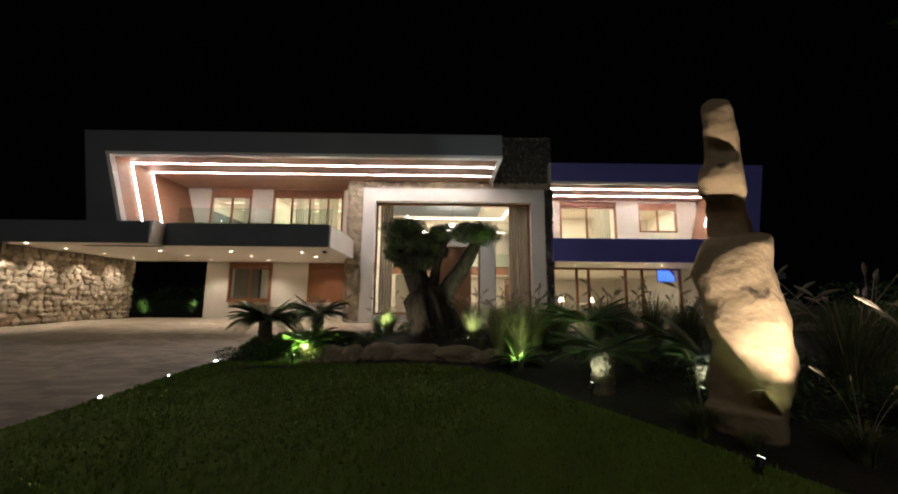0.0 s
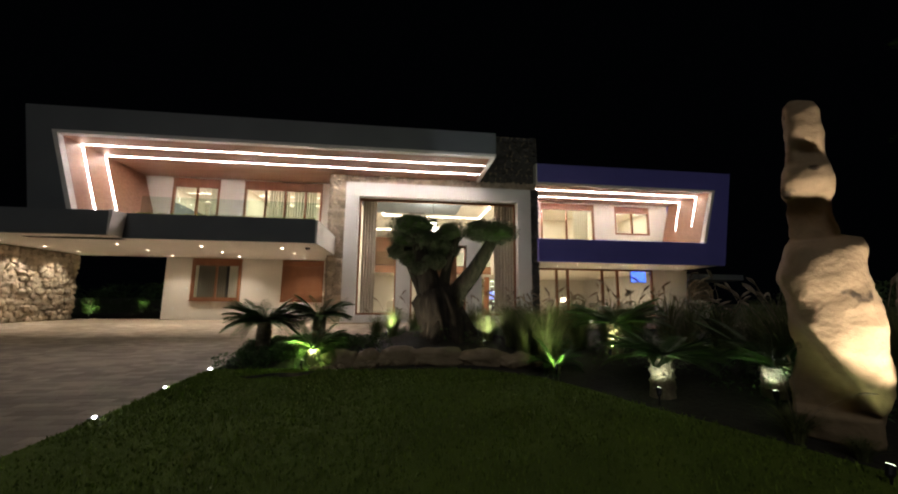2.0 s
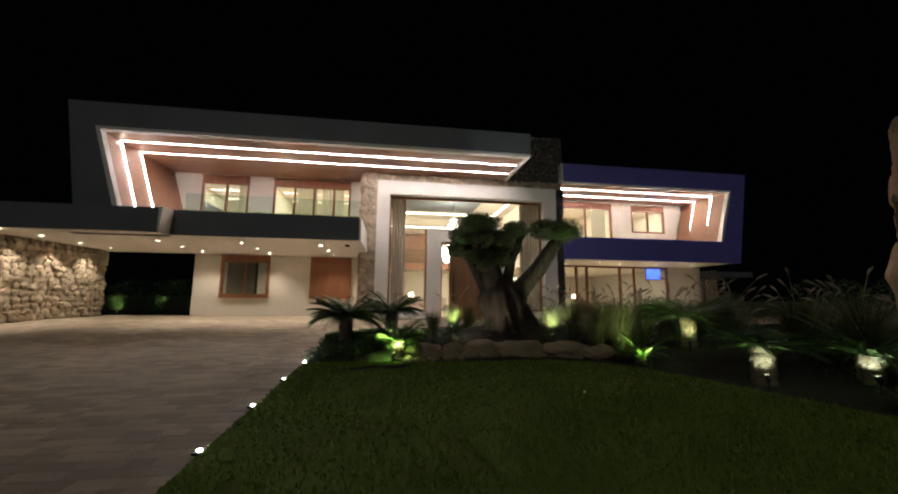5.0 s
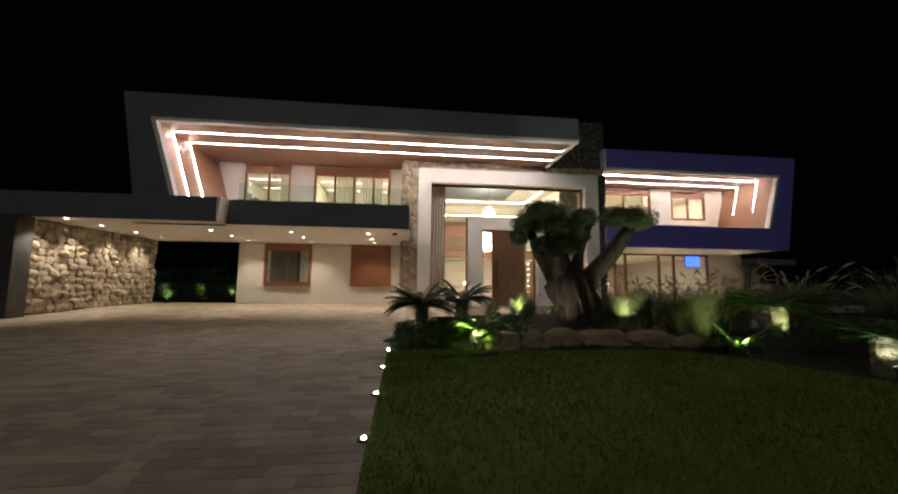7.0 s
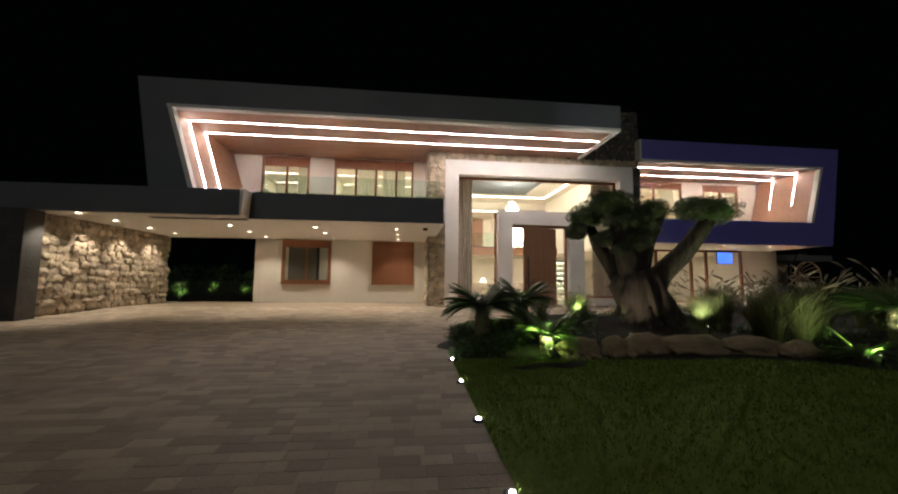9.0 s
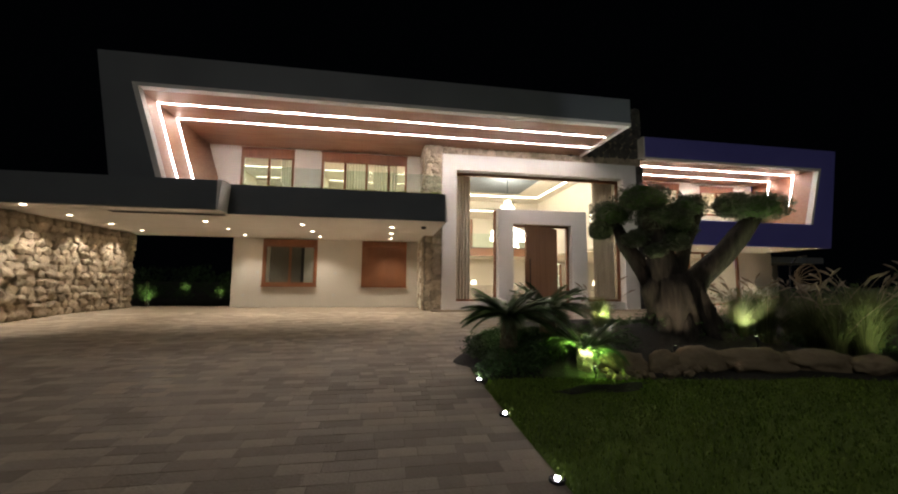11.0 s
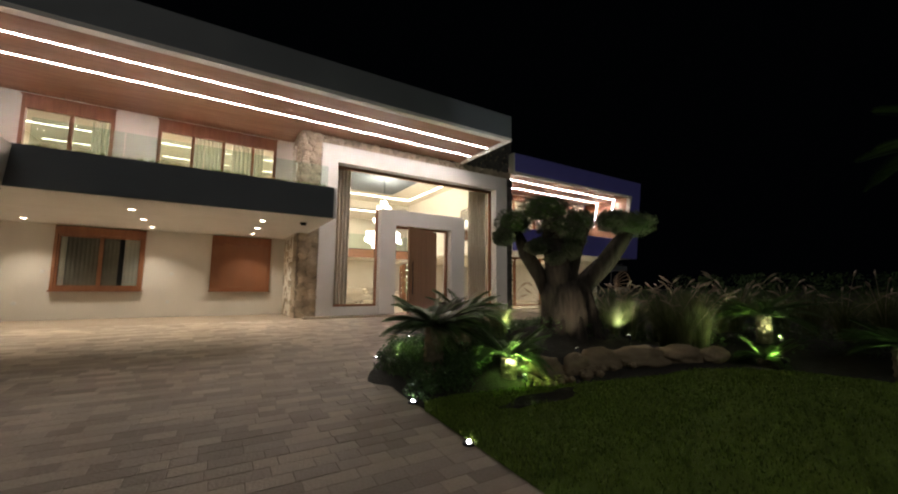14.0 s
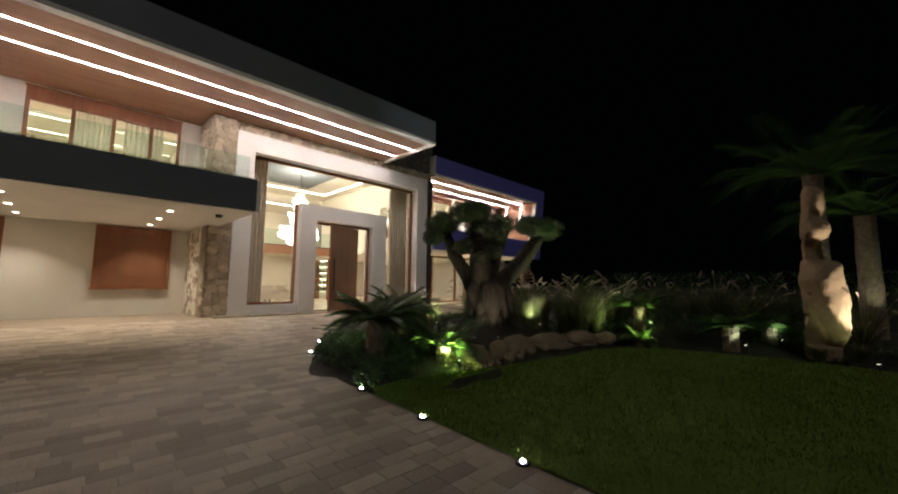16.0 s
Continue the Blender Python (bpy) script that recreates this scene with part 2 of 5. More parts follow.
def raw(name, verts, faces, mat, parent=None, label=""):
    me = bpy.data.meshes.new(name)
    me.from_pydata(verts, [], faces)
    me.materials.append(mat)
    ob = new(name, me)
    if parent:
        ob.parent = parent
    if label:
        ob["label"] = label
    return ob


def ground_z(y):
    return 0.05 + 0.0335 * max(-12.0, min(y, 16.0))


def mound(x, y):
    h = 0.47 * math.exp(-(((x - 0.1) / 1.7) ** 2 + ((y - 9.1) / 1.15) ** 2) ** 1.5)
    h += 0.16 * math.exp(-(((x + 2.9) / 1.3) ** 2 + ((y - 8.7) / 1.0) ** 2) ** 2)
    h += 0.30 * math.exp(-(((x - 3.6) / 1.6) ** 2 + ((y - 6.3) / 2.2) ** 2) ** 1.5)
    h += 0.15 * math.exp(-(((x - 4.2) / 1.1) ** 2 + ((y - 3.9) / 1.3) ** 2) ** 1.5)
    return h


def ease(f):
    f = max(0.0, min(1.0, f))
    return f * f * (3 - 2 * f)


def rise(x, y):
    """The lawn swells towards the planting bed."""
    return 0.22 * ease((x + 4.0) / 4.5) * ease((y - 1.0) / 3.5) * (1 - 0.6 * ease((y - 7.0) / 1.5))


def lawn_z(x, y):
    return ground_z(y) + rise(x, y)


def soil_z(x, y):
    return lawn_z(x, y) + mound(x, y)


# ---- ground ----
def sloped(pts, lift):
    bm = bmesh.new()
    f = bm.faces.new([bm.verts.new((x, y, ground_z(y) + lift)) for x, y in pts])
    bmesh.ops.triangulate(bm, faces=[f])
    bmesh.ops.recalc_face_normals(bm, faces=bm.faces)
    for f in bm.faces:
        if f.normal.z < 0:
            f.normal_flip()
    return bm


bm = bmesh.new()
for y0, y1 in ((-300, -12), (-12, 16), (16, 400)):
    bm.faces.new([bm.verts.new((x, y, ground_z(y) - 0.05)) for x, y in ((-350, y0), (350, y0), (350, y1), (-350, y1))])
structure("ground", bm, M_SOIL, "dark bare soil round the garden", "ground")
ARC = [(-4.22, 7.5), (-4.2, 8.1), (-4.1, 8.8), (-3.93, 9.4), (-3.7, 9.95), (-3.4, 10.45), (-3.05, 10.95), (-2.65, 11.4), (-2.2, 11.8), (-1.2, 12.5), (0.5, 13.2), (3.0, 13.6), (5.2, 13.7)]
drive = structure("driveway", sloped([(-40, -12), (-4.15, -12), (-4.15, 7.0)] + ARC + [(5.2, 16.0), (-40, 16.0)], -0.012), M_JOINT, "tan stone paver driveway sloping up to the house", "driveway")
bm = bmesh.new()
add_box(bm, -40, 5.2, 16.0, 19.5, 0.3, 0.574)
structure("carport_floor", bm, M_JOINT, "tan stone floor under the carport", "floor")
bm = bmesh.new()
bm.faces.new([bm.verts.new((x, y, 0.572)) for x, y in ((5.2, 13.7), (40, 13.7), (40, 19.5), (5.2, 19.5))])
structure("terrace", bm, M_JOINT, "stone terrace below the blue wing", "pavement")
LAWN = [(-4.235, -10), (-4.235, 7.2), (-4.1, 7.45), (-3.6, 7.5), (-2.78, 7.24), (-1.74, 6.82), (-0.88, 6.47), (-0.14, 6.35), (0.52, 6.02), (1.03, 5.61), (1.41, 4.93), (1.63, 4.34), (1.98, 3.88), (2.37, 3.35), (2.77, 2.81), (3.13, 2.31), (3.6, 0.0), (3.8, -10)]
bm = sloped(LAWN, 0.012)
for no, lo, hi in (((1, 0, 0), -4.0, 4.0), ((0, 1, 0), -1.0, 8.0)):
    for d in np.arange(lo, hi, 0.3):
        bmesh.ops.bisect_plane(bm, geom=bm.verts[:] + bm.edges[:] + bm.faces[:], plane_co=tuple(d * c for c in no), plane_no=no)
for v in bm.verts:
    v.co.z = lawn_z(v.co.x, v.co.y) + 0.012 + 0.012 * noise.noise(v.co * 1.1)
structure("lawn", bm, M_LAWN, "dark green mown lawn beside the driveway", "lawn", True)
# planted mound
bm = bmesh.new()
NX, NY = 100, 70
grid = [[bm.verts.new((x, y, soil_z(x, y) - 0.045 + 0.03 * noise.noise(Vector((x * 2, y * 2, 0))))) for x in np.linspace(-4.4, 9, NX)] for y in np.linspace(1.5, 13.2, NY)]
for j in range(NY - 1):
    for i in range(NX - 1):
        bm.faces.new((grid[j][i], grid[j][i + 1], grid[j + 1][i + 1], grid[j + 1][i]))
structure("planting_bed", bm, M_SOIL, "raised planting bed of dark soil under the olive tree", "flower bed", True)

# ---- house: carport and left wing ----
structure("wall_carport", box(-11.51, -4.17, 18.69, 19.0, 0.55, 4.0), M_WALL, "cream rendered ground floor wall in the carport")
structure("wall_carport_return", box(-11.51, -11.21, 19.0, 24.0, 0.55, 4.0), M_WALL, "cream rendered side wall of the ground floor")
structure("carport_ceiling", box(-30, -3.83, 13.06, 18.69, 3.335, 3.5, 0), M_WHITE, "white soffit over the carport with downlights", "ceiling")
structure("canopy_ceiling", box(-30, -9.62, 12.52, 13.06, 3.345, 3.5, 0), M_WHITE, "white soffit under the canopy edge", "ceiling")
structure("canopy_fascia", box(-30, -9.64, 12.42, 12.58, 3.34, 4.07, 0.01), M_GREY, "dark grey fascia of the carport canopy", "fascia")
structure("canopy_end", prism([(-9.64, 3.34), (-9.60, 3.34), (-9.54, 4.09), (-9.64, 4.09)], 12.42, 13.06), M_WHITE, "white end of the canopy", "fascia")
structure("canopy_roof", box(-30, -9.65, 12.55, 18.6, 3.6, 3.95, 0), M_GREY, "dark flat roof of the canopy", "roof")
structure("balcony_fascia", box(-9.7, -3.86, 13.0, 13.16, 3.34, 4.12, 0.01), M_GREY, "dark grey balcony front", "fascia")
structure("balcony_end", prism([(-3.86, 3.33), (-3.80, 3.33), (-3.80, 4.12), (-3.86, 4.12)], 13.0, 16.36), M_WHITE, "white balcony end", "fascia")
structure("balcony_floor", box(-9.7, -3.86, 13.16, 17.85, 3.6, 3.98, 0), M_WALL, "balcony floor slab", "floor")
slot = thing("linear_vent", "dark linear slot vent in the white soffit", "vent", (-11.05, 13.2, 3.333))
part("vent_frame", box(-1.35, 1.35, -0.12, 0.12, -0.012, 0.0), M_GREY, slot)
for k in range(3):
    part("slat", box(-1.32, 1.32, -0.09 + k * 0.07, -0.06 + k * 0.07, -0.018, -0.012, 0), M_METAL, slot)
# slanted frame of the upper floor
structure("roof_fascia", prism([(-13.13, 7.65), (2.29, 7.65), (2.29, 6.84), (-12.26, 6.84), (-11.40, 3.96), (-12.54, 3.96)], 13.3, 13.5), M_GREY, "charcoal slanted frame round the upper balcony", "fascia")
structure("roof_slab", prism([(-13.13, 7.65), (2.29, 7.65), (2.29, 6.96), (-12.3, 6.96), (-12.3, 7.0), (-12.95, 7.0)], 13.5, 24.0), M_GREY, "flat charcoal roof of the wing", "roof")
structure("wall_west", prism([(-13.1, 7.6), (-12.42, 7.0), (-11.6, 3.96), (-12.5, 3.96)], 13.5, 24.0), M_GREY, "slanted charcoal side wall")
structure("soffit_left", box(-12.28, 2.27, 13.5, 17.87, 6.82, 6.95, 0), M_WOOD, "warm wooden soffit with two light lines", "ceiling")
structure("soffit_side", prism([(-12.28, 6.82), (-12.40, 6.9), (-11.55, 3.96), (-11.42, 3.96)], 13.5, 17.87), M_WOOD, "slanted wooden side panel of the balcony", "panel")
for nm, pts in (("trim_top", [(-12.26, 6.84), (2.29, 6.84), (2.29, 6.74), (-12.10, 6.74)]), ("trim_side", [(-12.26, 6.84), (-12.10, 6.74), (-11.25, 3.96), (-11.40, 3.96)])):
    structure(nm, prism(pts, 13.285, 13.52), M_WHITE, "white painted edge of the slanted frame", "trim")
structure("trim_end", box(2.15, 2.295, 13.52, 16.38, 6.74, 6.96), M_WHITE, "white painted end edge of the soffit", "trim")
structure("roof_end", box(2.20, 2.29, 13.5, 16.4, 6.96, 7.64, 0), M_GREY, "charcoal roof end", "fascia")
structure("wall_upper_left", box(-12.2, -4.17, 17.87, 17.98, 3.98, 4.6, 0), M_WALL, "cream wall foot on the balcony")


def pierced(name, x0, x1, y0, y1, z0, z1, holes, mat, label):
    """A wall with openings (xa, xb, za, zb) through it."""
    bm = bmesh.new()
    xs = sorted({x0, x1, *(h[0] for h in holes), *(h[1] for h in holes)})
    zs = sorted({z0, z1, *(h[2] for h in holes), *(h[3] for h in holes)})
    for xa, xb in zip(xs, xs[1:]):
        for za, zb in zip(zs, zs[1:]):
            if not any(h[0] <= (xa + xb) / 2 <= h[1] and h[2] <= (za + zb) / 2 <= h[3] for h in holes):
                add_box(bm, xa, xb, y0, y1, za, zb)
    bmesh.ops.remove_doubles(bm, verts=bm.verts, dist=0.0005)
    return structure(name, bm, mat, label)


def window(name, x0, x1, y, z0, z1, header=0.0, bars=(0.5,), sheer=(), label="warm brown wooden window, lit from inside", frame_w=0.09):
    w = thing(name, label, "window", ((x0 + x1) / 2, y, z0), kind="structure")
    hw, h = (x1 - x0) / 2, z1 - z0
    for nm, b in (("frame_stile", (-hw, -hw + frame_w, 0, h)), ("frame_stile", (hw - frame_w, hw, 0, h)), ("frame_rail", (-hw + frame_w, hw - frame_w, 0, frame_w)), ("frame_head", (-hw + frame_w, hw - frame_w, h - frame_w - header, h))):
        part(nm, box(b[0], b[1], -0.07, 0.06, b[2], b[3]), M_WOODV, w)
    if header:
        part("header_moulding", box(-hw - 0.03, hw + 0.03, -0.10, -0.07, h - 0.05, h), M_WOODV, w)
    top = h - frame_w - header
    edges = [-hw + frame_w] + [-hw + 2 * hw * b for b in bars] + [hw - frame_w]
    for b in bars:
        part("mullion", box(-hw + 2 * hw * b - 0.045, -hw + 2 * hw * b + 0.045, -0.05, 0.05, frame_w, top), M_WOODV, w)
    for a, b in zip(edges, edges[1:]):
        g = part("pane", box(a, b, -0.004, 0.004, frame_w, top, 0), M_GLASS, w)
        g.visible_shadow = False
    return w


def curtain(name, x0, x1, y, z0, z1, mat, label, folds=9, depth=0.05):
    bm = bmesh.new()
    n = folds * 8
    for side in (0, 1):
        rows = []
        for z in (z0, z0 + (z1 - z0) * 0.5, z1):
            rows.append([bm.verts.new((x0 + (x1 - x0) * i / n, y + depth * math.sin(i / 8 * 2 * math.pi + 0.5 * math.sin(i * 0.13)) * (1.0 if z < z1 else 0.75) + side * 0.006, z)) for i in range(n + 1)])
        for a, b in zip(rows, rows[1:]):
            for i in range(n):
                bm.faces.new((a[i], a[i + 1], b[i + 1], b[i]))
    return tagged(link(name, bm, mat, None, "", True), label, "curtain", "curtains")


# upper left wall with two balcony windows
UW = [(-11.10, -9.15), (-8.12, -4.73)]
pierced("wall_upper", -12.25, -4.17, 17.86, 18.1, 4.6, 6.82, [(a, b, 4.6, 6.78) for a, b in UW], M_WALL, "cream rendered upper wall behind the balcony")
window("window_1", UW[0][0], UW[0][1], 17.9, 4.6, 6.78, 0.31, (0.52,), label="tall brown wooden balcony window, brightly lit")
window("window_2", UW[1][0], UW[1][1], 17.9, 4.6, 6.78, 0.31, (0.27, 0.52, 0.78), label="wide brown wooden four-pane balcony window, lit")
curtain("curtain", -9.75, -9.3, 18.35, 4.025, 6.6, M_SHEER, "pale sheer curtain inside the balcony window", 5)
curtain("curtain", -7.2, -6.3, 18.35, 4.025, 6.6, M_SHEER, "pale sheer curtain inside the balcony window", 8)
curtain("curtain", -6.1, -5.1, 18.35, 4.025, 6.6, M_SHEER, "pale sheer curtain inside the balcony window", 8)
# upper rooms
structure("upper_room_floor", box(-12.2, -4.2, 18.1, 23.0, 3.9, 4.02, 0), M_FLOORIN, "pale floor of the upper rooms", "floor")
structure("upper_room_ceiling", box(-12.2, -4.2, 18.1, 23.0, 6.83, 6.93, 0), M_IN, "plaster ceiling of the upper rooms", "ceiling")
structure("upper_room_wall", box(-12.2, -4.2, 23.0, 23.1, 4.0, 6.84, 0), M_IN, "warm plaster back wall upstairs")
structure("upper_room_divider", box(-8.75, -8.6, 18.1, 23.0, 4.02, 6.83, 0), M_IN, "plaster wall between the upper rooms")
structure("upper_room_side", box(-4.3, -4.18, 18.1, 23.0, 4.02, 6.83, 0), M_IN, "plaster side wall upstairs")
structure("upper_room_side", box(-12.3, -12.2, 18.1, 23.0, 4.02, 6.83, 0), M_IN, "plaster side wall upstairs")


def light_line(name, bm, mat, label):
    return tagged(link(name, bm, mat), label, "light strip")


for y in (18.9, 20.6, 22.4):
    for x0, x1 in ((-12.0, -8.9), (-8.45, -4.4)):
        light_line("cove_strip", box(x0, x1, y, y + 0.02, 6.818, 6.829, 0), G_COVE, "warm cove light line on the upstairs ceiling")
area("upper_room_light", (-10.4, 20.5, 6.75), (-10.4, 20.5, 4), 55, 2.5, 3.0)
area("upper_room_light", (-6.5, 20.5, 6.75), (-6.5, 20.5, 4), 68, 3.5, 3.0)

# light lines of the left soffit and its slanted side
for y in (14.49, 15.56):
    light_line("led_line", box(-12.2, 2.12, y - 0.0105, y + 0.0105, 6.8175, 6.825, 0), G_LED, "pinkish white light line in the wooden soffit")
    light_line("led_line", prism([(-12.272, 6.82), (-12.252, 6.82), (-11.402, 3.98), (-11.422, 3.98)], y - 0.011, y + 0.011), G_LEDV, "pinkish white light line down the slanted panel")


# glass balustrade with grass trough behind the parapet
def balustrade(x0, x1, y, z0, z1, n, label):
    b = thing("balustrade", label, "railing", ((x0 + x1) / 2, y, z0))
    hw, h = (x1 - x0) / 2, z1 - z0
    for i in range(n):
        a = -hw + 2 * hw * i / n
        g = part("glass_panel", box(a + 0.01, a + 2 * hw / n - 0.01, -0.006, 0.006, 0, h, 0), M_GLASSB, b)
        g.visible_shadow = False
    part("base_channel", box(-hw, hw, -0.03, 0.03, -0.02, 0.05), M_METAL, b)
    return b


balustrade(-9.5, -3.9, 13.5, 3.98, 4.80, 4, "frameless clear glass balcony balustrade")


def blades(name, spots_, mat, label, category, hmin, hmax, width, lean, kind="stuff", parent=None, segs=2):
    """Many bent blades of grass, each its own strip. spots_: (x, y, z)."""
    vs, fs = [], []
    for x, y, z in spots_:
        h, a, ln = random.uniform(hmin, hmax), random.uniform(0, 6.283), random.uniform(0.2, 1.0) * lean
        dx, dy = math.cos(a), math.sin(a)
        px, py = -dy * width / 2, dx * width / 2
        base = len(vs)
        for s in range(segs):
            f = s / segs
            r, zz, w = ln * h * f * f * 1.0, h * (f - 0.35 * lean * f * f), 1 - 0.6 * f
            vs += [(x + dx * r - px * w, y + dy * r - py * w, z + zz), (x + dx * r + px * w, y + dy * r + py * w, z + zz)]
        vs.append((x + dx * ln * h, y + dy * ln * h, z + h * (1 - 0.35 * lean)))
        for s in range(segs - 1):
            b = base + 2 * s
            fs.append((b, b + 1, b + 3, b + 2))
        b = base + 2 * (segs - 1)
        fs.append((b, b + 1, b + 2))
    ob = raw(name, vs, fs, mat, parent)
    if not parent:
        tagged(ob, label, category, "", kind)
    return ob


structure("balcony_trough_left", box(-9.5, -3.9, 13.16, 13.44, 3.98, 4.075, 0), M_SOIL, "soil trough behind the balcony front", "planter")
blades("trough_grass", [(random.uniform(-9.5, -3.9), random.uniform(13.17, 13.42), 4.07) for _ in range(2200)], M_BLADE, "low green plants along the balcony edge", "grass", 0.1, 0.22, 0.025, 0.6)

# ground floor windows
def shutter_window(name, x0, x1, label):
    w = thing(name, label, "window", ((x0 + x1) / 2, 18.66, 1.42), kind="structure")
    hw = (x1 - x0) / 2
    for nm, b in (("frame_stile", (-hw, -hw + 0.08, 0, 1.88)), ("frame_stile", (hw - 0.08, hw, 0, 1.88)), ("frame_rail", (-hw + 0.08, hw - 0.08, 0, 0.08)), ("shutter_box", (-hw + 0.08, hw - 0.08, 1.62, 1.88))):
        part(nm, box(b[0], b[1], -0.08, 0.03, b[2], b[3]), M_WOODV, w)
    part("sill", box(-hw - 0.03, hw + 0.03, -0.12, 0.03, -0.04, 0.0), M_WOODV, w)
    return w, hw


w, hw = shutter_window("window_3", -10.36, -8.28, "brown wooden window with a pale curtain, dark inside")
for a, b in ((-hw + 0.08, 0.0), (0.0, hw - 0.08)):
    for nm, q in (("sash_stile", (a, a + 0.05, 0.08, 1.62)), ("sash_stile", (b - 0.05, b, 0.08, 1.62)), ("sash_rail", (a + 0.05, b - 0.05, 0.08, 0.14)), ("sash_rail", (a + 0.05, b - 0.05, 1.56, 1.62))):
        part(nm, box(q[0], q[1], -0.05, 0.0, q[2], q[3]), M_WOODV, w)
    part("pane", box(a + 0.05, b - 0.05, -0.03, -0.022, 0.14, 1.56, 0), M_GLASS, w)
part("backing", box(-hw + 0.08, hw - 0.08, 0.0, 0.02, 0.08, 1.62, 0), M_METAL, w, "unlit dark room behind the panes")
for xa, xb, mat, lab in ((-hw + 0.14, -hw + 0.27, M_SHEER, "pale drawn curtain"), (-hw + 0.29, -0.04, M_SHADE, "dim grey drawn curtain"), (0.06, 0.42, M_SHADE, "dim grey drawn curtain"), (hw - 0.50, hw - 0.14, M_SHEER, "pale drawn curtain")):
    bm = bmesh.new()
    n = max(4, int((xb - xa) / 0.02))
    rows = [[bm.verts.new((xa + (xb - xa) * i / n, -0.010 + 0.005 * math.sin(i * 1.3), z)) for i in range(n + 1)] for z in (0.14, 1.56)]
    for i in range(n):
        bm.faces.new((rows[0][i], rows[0][i + 1], rows[1][i + 1], rows[1][i]))
    part("drape", bm, mat, w, lab, True)
w, hw = shutter_window("window_4", -6.49, -4.65, "brown wooden window with its slatted shutter closed")
for k in range(28):
    part("slat", box(-hw + 0.08, hw - 0.08, -0.05, -0.02, 0.085 + k * 0.0548, 0.135 + k * 0.0548, 0.006), M_WOODV, w)
for x, z in ((-10.9 + 0.35, 1.95), (-7.55, 1.95), (-7.6, 1.05), (-11.05, 1.05)):
    sw = thing("wall_socket", "small white outdoor socket on the cream wall", "socket", (x, 18.69, z), "sockets")
    part("plate", box(-0.05, 0.05, -0.015, 0, -0.05, 0.05, 0.004), M_PLATE, sw)
    part("cover", box(-0.035, 0.035, -0.03, -0.015, -0.035, 0.035, 0.004), M_PLATE, sw)

# downlights
dl = None
DOWN = [(x, y) for x in (-10.75, -8.04, -5.33) for y in (14.5, 16.1, 17.7)] + [(-13.95, y) for y in (12.75, 14.1, 15.7, 17.2)]
for x, y in DOWN:
    if dl is None:
        dl = thing("downlight", "small round recessed downlight, lit, in the white soffit", "downlight", (x, y, 3.335), "carport downlights")
        bm = bmesh.new()
        bmesh.ops.create_cone(bm, cap_ends=False, segments=20, radius1=0.08, radius2=0.065, depth=0.012)
        part("ring", bm, M_PLATE, dl)
        bm = bmesh.new()
        bmesh.ops.create_circle(bm, cap_ends=True, segments=20, radius=0.06)
        part("lens", bm, G_DOWN, dl)
        for o in dl.children:
            o.location.z = -0.006
    else:
        copy_thing(dl, pose(x, y, 3.335 if y > 13.06 else 3.345))
    if x > -13:
        spot("downlight_beam", (x, y, 3.31), (x, y, 0), 78, 110, WARM, 0.05, 0.7)
    else:
        spot("downlight_beam", (x - 0.35, y, 3.31), (x - 0.6, y, 0), 72, 95, WARM, 0.04, 0.5)
sm = thing("smoke_detector", "small grey round sensor under the balcony soffit", "sensor", (-4.35, 14.2, 3.335))
part("sensor_body", cyl(bmesh.new(), (0, 0, -0.07), 0.07, 0.09, 0.07, 16), M_METAL, sm)

# ---- entrance hall ----
structure("entrance_frame", prism([(-3.46, 0.58), (-3.46, 6.5), (4.62, 6.5), (4.62, 0.58), (4.02, 0.58), (4.02, 5.9), (-2.91, 5.9), (-2.91, 0.58)], 16.36, 17.0), M_WHITE, "tall white rendered frame round the entrance glazing", "frame")
structure("entrance_plinth", box(-2.91, -1.27, 16.45, 17.0, 0.58, 0.9), M_WHITE, "white plinth under the glazing")
structure("entrance_plinth", box(2.4, 4.02, 16.45, 17.0, 0.58, 0.9), M_WHITE, "white plinth under the glazing")
structure("entrance_step", box(-3.9, 5.0, 15.9, 16.36, 0.52, 0.62), M_PAVER, "low stone step at the entrance", "step")
structure("door_portal", prism([(-1.27, 0.62), (-1.27, 4.47), (2.4, 4.47), (2.4, 0.62), (1.76, 0.62), (1.76, 3.91), (-0.66, 3.91), (-0.66, 0.62)], 16.42, 17.05), M_WHITE, "white portal framing the front door", "frame")
for nm, b in (("glazing_frame", (-2.91, -2.84, 0.9, 5.9)), ("glazing_frame", (3.95, 4.02, 0.9, 5.9)), ("glazing_frame", (-2.84, 3.95, 5.80, 5.9)), ("glazing_frame", (-2.84, -1.27, 0.9, 0.98)), ("glazing_frame", (2.4, 3.95, 0.9, 0.98)), ("glazing_frame", (-1.34, -1.27, 0.98, 4.47)), ("glazing_frame", (2.4, 2.47, 0.98, 4.47)), ("door_frame", (-0.66, -0.58, 0.62, 3.91)), ("door_frame", (1.68, 1.76, 0.62, 3.91)), ("door_frame", (-0.58, 1.68, 3.83, 3.91))):
    structure(nm, box(b[0], b[1], 16.72, 16.86, b[2], b[3], 0.004), M_WOODV, "dark brown frame of the entrance glazing", "frame")
